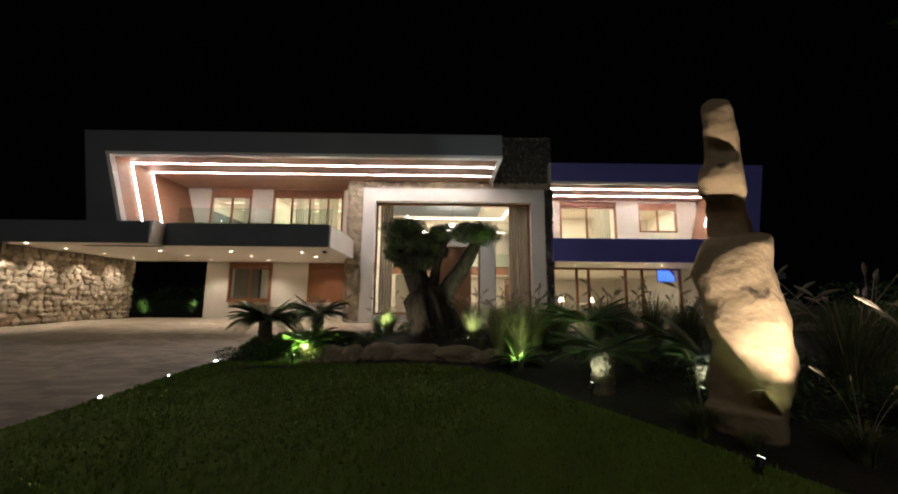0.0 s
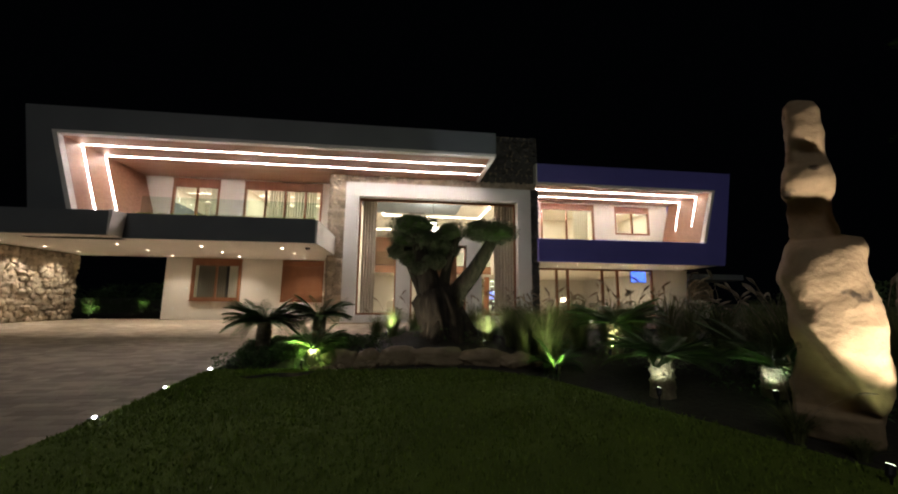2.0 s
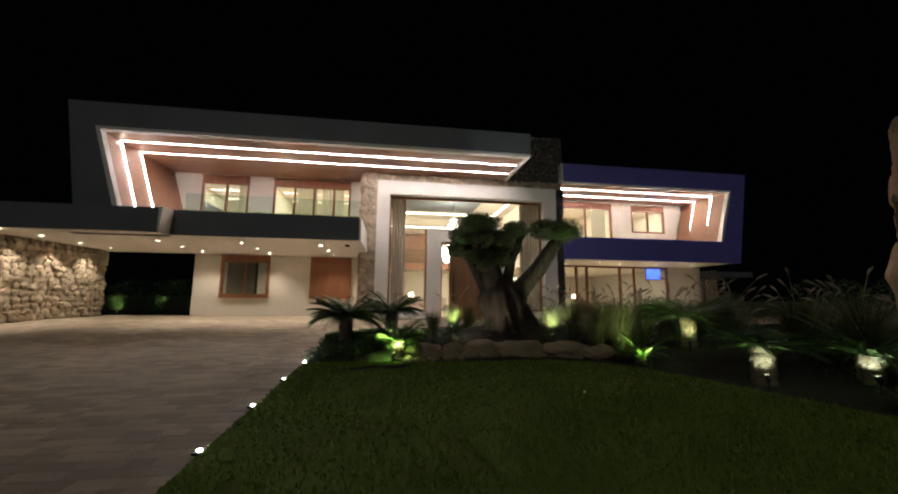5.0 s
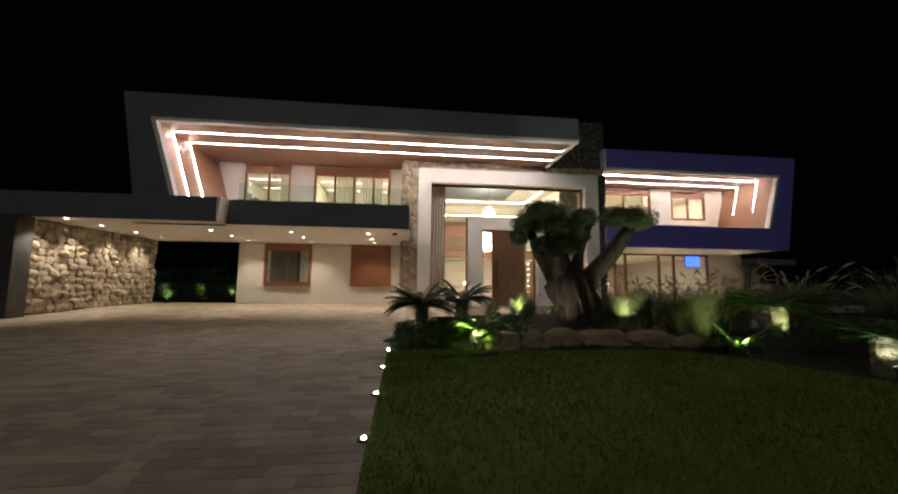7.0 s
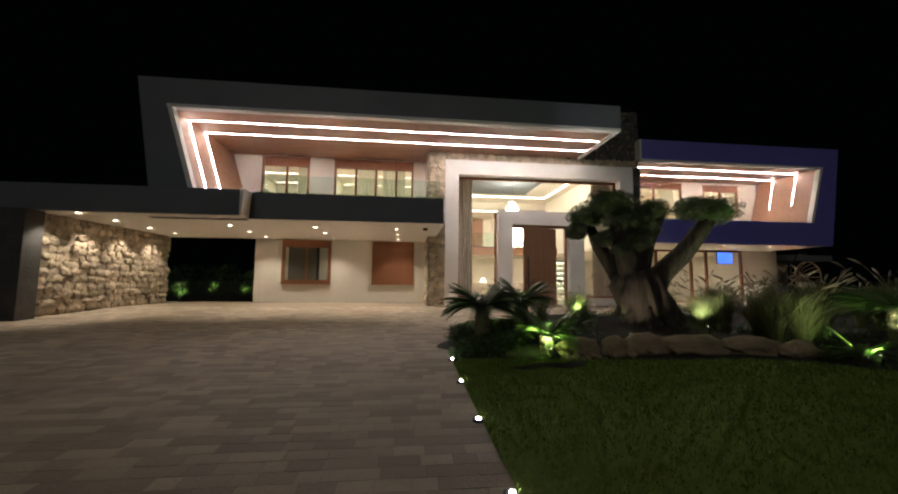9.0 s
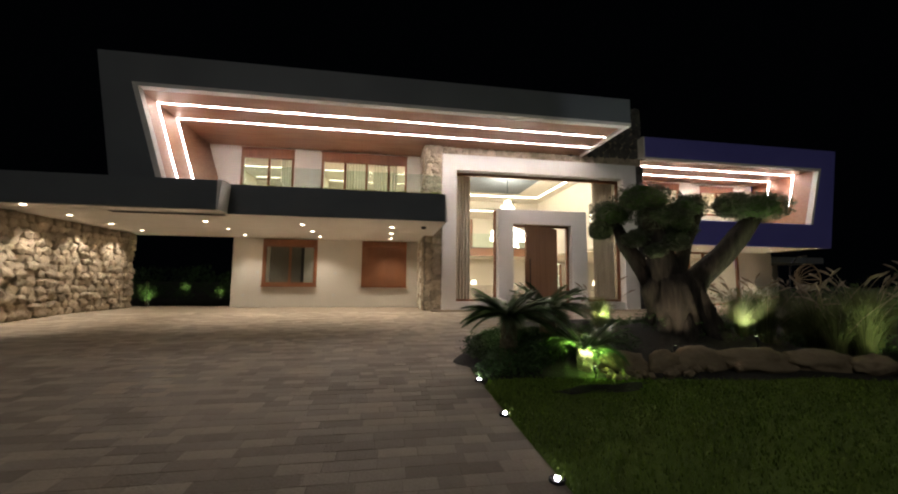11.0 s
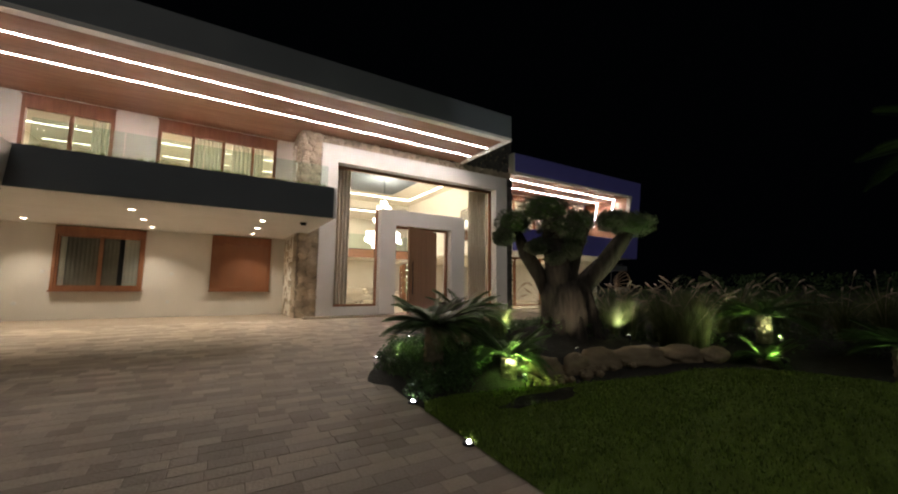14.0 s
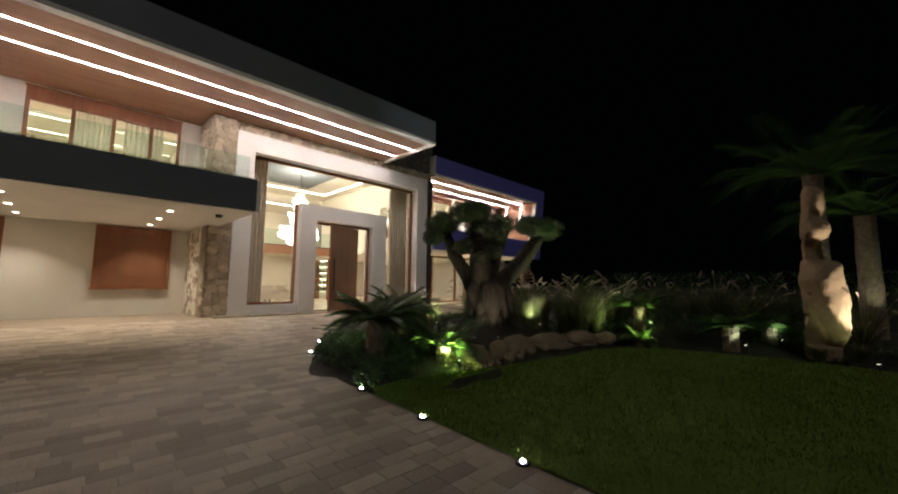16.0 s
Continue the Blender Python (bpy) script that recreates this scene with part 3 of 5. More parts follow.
for b in ((-2.84, -1.34, 0.98, 5.80), (2.47, 3.95, 0.98, 5.80), (-1.34, 2.47, 4.47, 5.80)):
    g = structure("hall_glazing", box(b[0], b[1], 16.78, 16.79, b[2], b[3], 0), M_GLASS, "tall clear glass of the entrance hall", "window")
    g.visible_shadow = False
# pivot door standing open
ang = math.degrees(math.atan2(17.0 - 15.93, 1.38 + 0.36))
door = thing("door_1", "tall oak pivot door standing open", "door", (-0.36, 15.93, 0.63), kind="structure", rz=ang)
part("leaf", box(0, 2.03, -0.04, 0.04, 0, 3.18, 0.006), M_DOOR, door)
part("door_handle", box(0.14, 0.17, -0.11, -0.08, 0.7, 1.9, 0.006), M_METAL, door, "long dark bar handle")
for z in (0.8, 1.8):
    part("handle_stand", box(0.145, 0.165, -0.08, -0.04, z, z + 0.02, 0), M_METAL, door)
# hall shell
structure("hall_floor", box(-4.15, 14.2, 17.0, 31.0, 0.45, 0.62, 0), M_FLOORIN, "pale polished hall floor", "floor")
structure("hall_ceiling", box(-4.15, 5.05, 17.0, 27.5, 7.2, 7.3, 0), M_IN, "plaster ceiling of the hall", "ceiling")
structure("hall_wall_west", box(-4.17, -3.4, 17.0, 28.0, 0.6, 7.25, 0), M_IN, "warm plaster hall wall")
structure("hall_wall_east", box(4.95, 5.1, 17.0, 27.5, 3.4, 7.25, 0), M_IN, "warm plaster hall wall above the lounge")
structure("hall_lintel", box(-3.4, 4.95, 17.0, 17.1, 5.95, 7.25, 0), M_IN, "plaster wall above the glazing")
structure("hall_wall_back", box(-4.15, 14.2, 30.9, 31.0, 0.6, 7.25, 0), M_IN, "warm plaster back wall")
structure("hall_upstand", box(-3.4, 4.95, 27.5, 27.6, 6.6, 7.25, 0), M_IN, "plaster upstand above the gallery")
structure("gallery_floor", box(-3.4, 4.95, 25.6, 30.9, 3.45, 3.62, 0), M_IN, "gallery slab over the living room", "floor")
structure("gallery_fascia", box(-3.4, 4.95, 25.5, 25.6, 3.30, 3.78, 0), M_WOOD, "wooden band along the gallery edge", "fascia")
structure("gallery_ceiling", box(-3.4, 4.95, 27.5, 30.9, 6.6, 6.7, 0), M_IN, "gallery ceiling", "ceiling")
structure("gallery_wood_wall", box(-3.3, 1.0, 30.7, 30.88, 3.7, 6.5, 0), M_WOOD, "wooden wall panelling on the gallery", "panel")
balustrade(-3.3, 4.9, 25.55, 3.78, 4.7, 5, "clear glass gallery balustrade")
for b in ((-2.4, 4.2, 25.66, 25.74), (-2.4, -2.32, 18.0, 25.66), (4.12, 4.2, 18.0, 25.66)):
    light_line("cove_strip", box(b[0], b[1], b[2], b[3], 7.16, 7.195, 0), G_COVE, "warm cove light line on the hall ceiling")
light_line("cove_strip", box(-3.0, 4.6, 27.6, 27.68, 6.55, 6.595, 0), G_COVE, "warm light line on the gallery ceiling")
light_line("cove_strip", box(-3.0, 12.6, 26.6, 26.68, 3.40, 3.445, 0), G_COVE, "warm light line over the living room")
area("hall_light", (0.9, 21.5, 7.1), (0.9, 21.5, 0), 70, 5.5, 6.0)
lamp = new("chandelier_light", bpy.data.lights.new("chandelier_light", "POINT"))
lamp.data.energy, lamp.data.color, lamp.data.shadow_soft_size = 330, WARM, 0.5
lamp.location = (0.62, 21.0, 6.05)
area("gallery_light", (0.9, 28.8, 6.5), (0.9, 28.8, 0), 45, 5, 2)
area("living_light", (3.5, 28.5, 3.25), (3.5, 28.5, 0), 42, 10, 3.5)
curtain("curtain", -2.8, -2.2, 17.25, 0.66, 6.7, M_CURTAIN, "full-height beige linen curtain beside the entrance glazing", 5, 0.06)
curtain("curtain", 3.15, 4.1, 17.25, 0.66, 6.7, M_CURTAIN, "full-height beige linen curtain beside the entrance glazing", 7, 0.06)
# spiral chandelier
ch = thing("chandelier", "tall tiered crystal chandelier, glowing warm white", "chandelier", (0.62, 21.0, 3.4))
part("rod", cyl(bmesh.new(), (0, 0, 2.4), 0.012, 0.012, 1.38, 8), M_METAL, ch)
part("canopy", cyl(bmesh.new(), (0, 0, 3.74), 0.16, 0.12, 0.05, 16), M_METAL, ch)
for z, r in ((2.3, 0.14), (2.05, 0.30), (1.75, 0.24), (1.42, 0.48), (1.1, 0.38), (0.75, 0.80), (0.45, 0.86), (0.15, 0.5)):
    bm = bmesh.new()
    n = max(10, int(r * 60))
    for k in range(n):
        a = 2 * math.pi * k / n
        ball(bm, (r * math.cos(a), r * math.sin(a), z + 0.05 * math.sin(3 * a)), (0.05, 0.05, 0.13), 1)
    part("crystal_tier", bm, G_CRYSTAL, ch)
mir = thing("mirror", "large framed mirror on the hall wall", "mirror", (4.93, 19.6, 4.9), rz=90)
part("mirror_frame", box(-1.0, 1.0, -0.0, 0.03, -0.85, 0.85), M_METAL, mir)
part("mirror_glass", box(-0.95, 0.95, 0.03, 0.036, -0.8, 0.8, 0), material("mirror_silver", (0.85, 0.85, 0.85), (0.84, 0.84, 0.84), 3, 0.1, metal=1.0), mir)


def sofa(at, rz, length):
    s = thing("sofa", "cream upholstered sofa in the living room", "sofa", at, "sofas", rz=rz)
    h = length / 2
    part("seat", box(-h, h, -0.45, 0.45, 0.12, 0.44, 0.05), M_SOFA, s)
    part("backrest", box(-h, h, 0.28, 0.48, 0.44, 0.85, 0.06), M_SOFA, s)
    for x in (-h + 0.1, h - 0.1):
        part("armrest", box(x - 0.1, x + 0.1, -0.45, 0.28, 0.44, 0.64, 0.04), M_SOFA, s)
        part("leg", box(x - 0.03, x + 0.03, -0.4, -0.34, 0, 0.12), M_METAL, s)
        part("leg", box(x - 0.03, x + 0.03, 0.34, 0.4, 0, 0.12), M_METAL, s)
    for k in range(3):
        part("cushion", ball(bmesh.new(), (-h + 0.4 + k * (length - 0.8) / 2, 0.2, 0.62), (0.24, 0.1, 0.2), 2), M_CURTAIN, s, "soft yellowish cushion")


sofa((-0.6, 24.5, 0.62), 180, 2.6)
sofa((2.6, 26.6, 0.62), 0, 2.6)
sofa((8.6, 22.5, 0.62), 90, 2.4)


def table_lamp(x, y, z):
    t = thing("table_lamp", "small table lamp with a glowing cream shade", "lamp", (x, y, z), "table lamps")
    part("base", cyl(bmesh.new(), (0, 0, 0), 0.09, 0.06, 0.05, 12), M_METAL, t)
    part("stem", cyl(bmesh.new(), (0, 0, 0.05), 0.015, 0.015, 0.3, 8), M_METAL, t)
    part("shade", cyl(bmesh.new(), (0, 0, 0.32), 0.2, 0.13, 0.28, 16), G_LAMP, t)


def side_table(x, y):
    t = thing("side_table", "small dark round side table", "table", (x, y, 0.62), "side tables")
    part("tabletop", cyl(bmesh.new(), (0, 0, 0.55), 0.3, 0.3, 0.03, 20), M_METAL, t)
    part("pedestal", cyl(bmesh.new(), (0, 0, 0.02), 0.03, 0.03, 0.53, 8), M_METAL, t)
    part("foot", cyl(bmesh.new(), (0, 0, 0), 0.18, 0.16, 0.02, 16), M_METAL, t)


for x, y in ((-1.4, 27.3), (0.6, 28.6), (8.0, 25.4), (10.4, 26.4)):
    side_table(x, y)
    table_lamp(x, y, 1.2)


def bar_shelf(x, y, rz, cols, rows):
    s = thing("bottle_shelf", "backlit shelf unit with rows of bottles", "shelf", (x, y, 0.62), "bottle shelves", rz=rz)
    wd = cols * 0.55 / 2
    part("back_panel", box(-wd, wd, 0.16, 0.2, 0, 2.5, 0), M_IN, s)
    for sx in (-wd, wd - 0.04):
        part("side_panel", box(sx, sx + 0.04, -0.18, 0.16, 0, 2.5), M_WOODV, s)
    for k in range(rows):
        z = 0.5 + k * 1.95 / (rows - 1)
        part("shelf_board", box(-wd + 0.04, wd - 0.04, -0.16, 0.16, z, z + 0.03, 0), M_WOODV, s)
        part("shelf_light", box(-wd + 0.06, wd - 0.06, 0.12, 0.15, z - 0.015, z, 0), glow("shelf_glow", (0.75, 1.0, 0.7), 5.0), s)
    m = Matrix.Translation((x, y, 0.62)) @ Matrix.Rotation(radians(rz), 4, "Z")
    bm = bmesh.new()
    tube(bm, [(0, 0, 0), (0, 0, 0.18), (0, 0, 0.22), (0, 0, 0.3)], [0.04, 0.04, 0.015, 0.015], 8)
    first = tagged(link("bottle", bm, M_BOTTLE), "dark glass bottle on the backlit shelf", "bottle", "bottles on the shelf")
    first.matrix_world = m @ Matrix.Translation((-wd + 0.15, 0, 0.531))
    for k in range(rows - 1):
        for c in range(int(wd * 2 / 0.22) - 1):
            if (k, c) != (0, 0):
                copy_thing(first, m @ Matrix.Translation((-wd + 0.15 + c * 0.22, random.uniform(-0.04, 0.04), 0.531 + k * 1.95 / (rows - 1))))


bar_shelf(4.7, 26.5, -90, 3, 6)
bar_shelf(6.6, 29.8, 0, 4, 6)
tv = thing("television", "flat hanging screen glowing bright blue", "television", (11.85, 19.8, 2.93))
part("bezel", box(-0.45, 0.45, -0.03, 0.03, -0.32, 0.32, 0.01), M_METAL, tv)
part("screen", box(-0.43, 0.43, -0.036, -0.031, -0.30, 0.30, 0), G_TV, tv)
part("ceiling_bracket", box(-0.03, 0.03, -0.02, 0.03, 0.32, 0.37), M_METAL, tv)
tv2 = thing("television", "flat wall screen glowing deep blue", "television", (6.05, 29.74, 1.96))
part("bezel", box(-0.30, 0.30, -0.03, 0.03, -0.30, 0.30, 0.01), M_METAL, tv2)
part("screen", box(-0.28, 0.28, -0.036, -0.031, -0.28, 0.28, 0), G_TV, tv2)
part("stand", box(-0.04, 0.04, -0.02, 0.03, -1.34, -0.30), M_METAL, tv2)

# ---- right wing ----
structure("blue_fascia", prism([(4.86, 7.65), (14.4, 7.65), (13.72, 3.25), (4.86, 3.25), (4.86, 4.26), (12.85, 4.26), (13.53, 6.80), (4.86, 6.80)], 16.05, 16.25), M_BLUE, "blue slanted frame of the wing", "fascia")
structure("blue_roof", box(5.12, 14.3, 16.25, 24.0, 6.98, 7.62, 0), M_BLUE, "flat blue roof of the wing", "roof")
structure("blue_end", prism([(4.80, 6.80), (4.86, 6.80), (4.86, 7.65), (4.80, 7.65)], 16.05, 16.42), M_WHITE, "white end of the blue wing", "fascia")
structure("wall_east", prism([(14.38, 7.6), (14.28, 7.6), (13.60, 3.3), (13.70, 3.3)], 16.25, 24.0), M_BLUE, "slanted blue side wall")
structure("soffit_right", box(5.02, 13.6, 16.25, 19.3, 6.82, 6.96, 0), M_WOOD, "warm wooden soffit with light lines", "ceiling")
structure("soffit_right_side", prism([(13.57, 6.82), (13.66, 6.82), (12.98, 4.0), (12.86, 4.0)], 16.25, 19.3), M_WOOD, "slanted wooden side panel of the right balcony", "panel")
for nm, pts in (("trim_top", [(4.86, 6.80), (13.53, 6.80), (13.40, 6.71), (4.86, 6.71)]), ("trim_side", [(13.53, 6.80), (13.40, 6.71), (12.73, 4.26), (12.85, 4.26)])):
    structure(nm, prism(pts, 16.04, 16.27), M_WHITE, "white painted edge of the blue frame", "trim")
structure("balcony_floor_right", box(4.95, 13.7, 16.25, 19.3, 3.5, 4.0, 0), M_WALL, "balcony slab of the wing", "floor")
structure("ceiling_terrace", box(4.95, 13.65, 16.25, 19.3, 3.26, 3.45, 0), M_WHITE, "white soffit over the terrace", "ceiling")
for y in (17.25, 18.4):
    light_line("led_line", box(5.05, 13.5, y - 0.0105, y + 0.0105, 6.8175, 6.825, 0), G_LED, "pinkish white light line in the wooden soffit")
    light_line("led_line", prism([(13.552, 6.82), (13.572, 6.82), (12.90, 4.02), (12.88, 4.02)], y - 0.011, y + 0.011), G_LEDV, "pinkish white light line down the slanted panel")
pierced("wall_upper_right", 5.02, 13.45, 19.3, 19.5, 4.0, 6.82, [(6.2, 9.18, 4.1, 6.74), (10.36, 12.38, 5.15, 6.70)], M_WALL, "cream rendered upper wall of the right wing")
window("window_5", 6.2, 9.18, 19.36, 4.1, 6.74, 0.24, (0.48,), label="tall brown wooden balcony window, lit")
window("window_6", 10.36, 12.38, 19.36, 5.15, 6.70, 0.26, (0.5,), label="brown wooden two-pane window, lit")
curtain("curtain", 8.2, 9.05, 19.75, 4.025, 6.6, M_SHEER, "pale sheer curtain inside the balcony window", 7)
blades("trough_grass", [(random.uniform(5.0, 12.8), random.uniform(16.27, 16.45), 4.1) for _ in range(1200)], M_BLADE, "low green plants along the balcony edge", "grass", 0.12, 0.28, 0.025, 0.6)
structure("balcony_trough", box(4.95, 12.9, 16.25, 16.5, 4.0, 4.12, 0), M_SOIL, "soil trough behind the balcony front", "planter")
structure("wing_room_floor", box(5.1, 13.4, 19.5, 24.0, 3.9, 4.02, 0), M_FLOORIN, "pale upstairs floor", "floor")
structure("wing_room_ceiling", box(5.1, 13.4, 19.5, 24.0, 6.83, 6.93, 0), M_IN, "upstairs plaster ceiling", "ceiling")
structure("wing_room_wall", box(5.1, 13.4, 23.9, 24.0, 4.0, 6.84, 0), M_IN, "warm plaster upstairs back wall")
structure("wing_room_side", box(13.3, 13.4, 19.5, 23.9, 4.0, 6.84, 0), M_IN, "warm plaster upstairs side wall")
structure("wing_room_divider", box(9.7, 9.8, 19.5, 23.9, 4.02, 6.83, 0), M_IN, "plaster wall between upstairs rooms")
area("wing_room_light", (7.6, 21.5, 6.75), (7.6, 21.5, 4), 80, 3, 3)
area("wing_room_light", (11.5, 21.5, 6.75), (11.5, 21.5, 4), 65, 2.5, 3)
# lounge under the wing
structure("lounge_ceiling", box(5.1, 14.2, 19.3, 30.9, 3.3, 3.4, 0), M_IN, "lounge ceiling", "ceiling")
structure("wall_lounge", box(12.3, 14.3, 19.2, 19.4, 0.55, 3.26), M_WALL, "cream rendered wall beside the lounge glazing")
structure("wall_lounge_side", box(14.2, 14.3, 19.4, 31.0, 0.55, 3.3), M_WALL, "cream side wall of the lounge")
w = thing("window_7", "row of tall brown-framed sliding glass doors, lit lounge behind", "window", (8.7, 19.25, 0.6), kind="structure")
for x in (-3.6, -1.75, -1.15, 0.75, 1.6, 3.55):
    part("frame_stile", box(x - 0.06, x + 0.06, -0.06, 0.06, 0, 2.62), M_WOODV, w)
part("frame_head", box(-3.6, 3.6, -0.05, 0.05, 2.56, 2.65), M_WOODV, w)
part("frame_rail", box(-3.6, 3.6, -0.05, 0.05, 0, 0.08), M_WOODV, w)
for a, b in ((-3.54, -1.81), (-1.69, -1.21), (-1.09, 0.69), (0.81, 1.54), (1.66, 3.49)):
    g = part("pane", box(a, b, -0.005, 0.005, 0.08, 2.56, 0), M_GLASS, w)
    g.visible_shadow = False
area("lounge_light", (9.2, 23.5, 3.2), (9.2, 23.5, 0), 85, 6, 5)
for x in (6.4, 8.5, 10.5, 12.6):
    copy_thing(dl, pose(x, 17.7, 3.26))
    spot("downlight_beam", (x, 17.7, 3.23), (x, 17.7, 0), 90, 100)
# low porch beyond the wing
structure("porch_roof", box(14.32, 18.0, 19.5, 22.0, 2.82, 3.12), M_GREY, "low grey flat porch roof beside the blue wing", "roof")
structure("porch_wall", box(14.32, 18.0, 22.0, 22.2, 0.55, 2.82), M_WALL, "cream wall under the porch")
pd = thing("door_2", "brown wooden side door under the porch", "door", (15.4, 21.97, 0.575), kind="structure")
part("leaf", box(-0.42, 0.42, -0.02, 0.03, 0, 2.05), M_WOODV, pd)
part("door_handle", box(0.30, 0.33, -0.06, -0.02, 0.95, 1.08, 0.004), M_METAL, pd)
for sx in (-0.5, 0.42):
    part("jamb", box(sx, sx + 0.08, -0.05, 0.03, 0, 2.13), M_WOODV, pd)
for k in range(7):
    copy_thing(dl, pose(5.9 + k * 1.15, 17.0, 3.26)) if k % 2 else None
# stone pier, band and tower
structure("stone_pier", box(-4.12, -3.47, 16.42, 18.69, 0.55, 6.82, 0), M_MORTAR, "rough stone pier beside the entrance", "pier")
structure("stone_band", box(-3.47, 4.95, 16.5, 16.98, 6.5, 6.82, 0), M_MORTAR, "stone band above the entrance frame", "wall")
structure("stone_tower", box(1.5, 5.0, 16.5, 19.0, 6.83, 9.0, 0), M_MORTAR, "dark stone tower rising above the roofs", "wall")
structure("stone_strip", box(4.62, 5.0, 16.5, 19.4, 0.55, 6.5, 0), M_MORTAR, "dark stone strip beside the entrance", "wall")
# stone wall of the carport
structure("carport_stone_wall", box(-15.5, -14.93, 12.75, 18.5, 0.5, 3.335, 0), M_MORTAR, "rough tan rubble stone wall of the carport")
structure("carport_pillar", box(-15.6, -14.75, 12.2, 12.75, 0.4, 3.345), M_DARKSTONE, "dark grey pillar at the end of the stone wall", "pillar")

# ---- garden ----
def leaves(name, clumps, mat, n, size, label="", category="", parent=None, kind=""):
    """Small leaves scattered in rounded clumps (x, y, z, rx, ry, rz), thicker at the rim."""
    vs, fs = [], []
    for cx, cy, cz, rx, ry, rz in clumps:
        for _ in range(n):
            d = Vector((random.gauss(0, 1), random.gauss(0, 1), random.gauss(0, 1))).normalized()
            r = random.uniform(0.45, 1.0) ** 0.5 * (1 + 0.25 * noise.noise(d * 2.3 + Vector((cx, cy, cz))))
            p = Vector((cx + d.x * rx * r, cy + d.y * ry * r, cz + d.z * rz * r))
            q = Euler((random.uniform(-0.9, 0.9), random.uniform(-0.9, 0.9), random.uniform(0, 6.28))).to_matrix()
            s = size * random.uniform(0.6, 1.3)
            b = len(vs)
            for u, v, w in ((-1, 0, 0), (0, -0.32, 0.1), (1, 0, -0.1), (0, 0.32, 0.1)):
                vs.append(tuple(p + q @ Vector((u * s, v * s, w * s))))
            fs.append((b, b + 1, b + 2, b + 3))
    ob = raw(name, vs, fs, mat, parent)
    if not parent:
        tagged(ob, label, category, "", kind)
    return ob


# old olive tree with clipped cloud crowns
olive = thing("olive_tree", "ancient gnarled olive tree with clipped cloud crowns", "tree", (0, 8.85, 0.60))
bm = bmesh.new()
tube(bm, [(0.05, 0, -0.25), (0.03, 0, 0.0), (0.0, -0.02, 0.25), (-0.05, -0.03, 0.5), (-0.12, -0.04, 0.75), (-0.18, -0.05, 1.0), (-0.22, -0.05, 1.2)], [0.78, 0.62, 0.52, 0.48, 0.46, 0.43, 0.34], 56, 0.55, 3)
for k in range(8):
    a = k * 0.79 + 0.3
    tube(bm, [(0.36 * math.cos(a) - 0.05, 0.36 * math.sin(a), 0.6), (0.52 * math.cos(a), 0.5 * math.sin(a), 0.12), (0.85 * math.cos(a), 0.8 * math.sin(a), -0.14)], [0.10, 0.15, 0.05], 10, 0.5, k)
part("trunk", bm, M_BARK, olive, "wide furrowed trunk", True)
BRANCHES = [([(-0.2, -0.02, 0.7), (-0.36, -0.05, 1.2), (-0.5, -0.1, 1.7), (-0.62, -0.12, 2.1), (-0.7, -0.15, 2.5)], [0.30, 0.25, 0.2, 0.16, 0.09]),
         ([(0.06, -0.06, 0.80), (0.24, -0.22, 1.15), (0.52, -0.5, 1.55), (0.72, -0.65, 1.9), (0.9, -0.8, 2.25)], [0.32, 0.22, 0.175, 0.15, 0.10]),
         ([(-0.06, 0.02, 0.9), (-0.08, -0.1, 1.3), (0.0, -0.2, 1.75), (0.22, -0.3, 2.35)], [0.24, 0.14, 0.10, 0.07]),
         ([(-0.25, 0.1, 0.7), (-0.5, 0.32, 1.25), (-0.75, 0.5, 1.75), (-0.92, 0.6, 2.3)], [0.26, 0.18, 0.14, 0.08])]
for k, (p, r) in enumerate(BRANCHES):
    part("limb", tube(bmesh.new(), p, r, 14, 0.3, k * 5), M_BARK, olive, "", True)
CROWNS = [[(-0.76, -0.1, 2.60, 0.58, 0.52, 0.29), (-0.52, -0.15, 2.26, 0.40, 0.38, 0.24), (-0.48, 0.0, 1.98, 0.32, 0.32, 0.22), (-0.84, 0.05, 1.86, 0.24, 0.26, 0.18), (-0.30, -0.22, 1.78, 0.30, 0.28, 0.2), (-0.22, -0.25, 2.2, 0.3, 0.3, 0.22), (-0.62, -0.2, 1.62, 0.2, 0.2, 0.14)],
          [(0.95, -0.82, 2.36, 0.48, 0.46, 0.29), (0.62, -0.62, 2.42, 0.34, 0.36, 0.24)],
          [(0.08, -0.20, 2.44, 0.34, 0.36, 0.25), (0.0, -0.1, 2.05, 0.30, 0.3, 0.2)],
          [(-0.95, 0.62, 2.42, 0.42, 0.42, 0.3), (-1.12, 0.75, 2.1, 0.26, 0.26, 0.2)]]
for c in CROWNS:
    bm = bmesh.new()
    for k, (x, y, z, rx, ry, rz) in enumerate(c):
        ball(bm, (x, y, z), (rx * 0.72, ry * 0.72, rz * 0.70), 2, 0.35, k * 3.0 + x)
    crown = leaves("crown", c, M_OLIVE, 2600, 0.030, parent=olive)
    part("crown_core", bm, M_LEAF, crown)


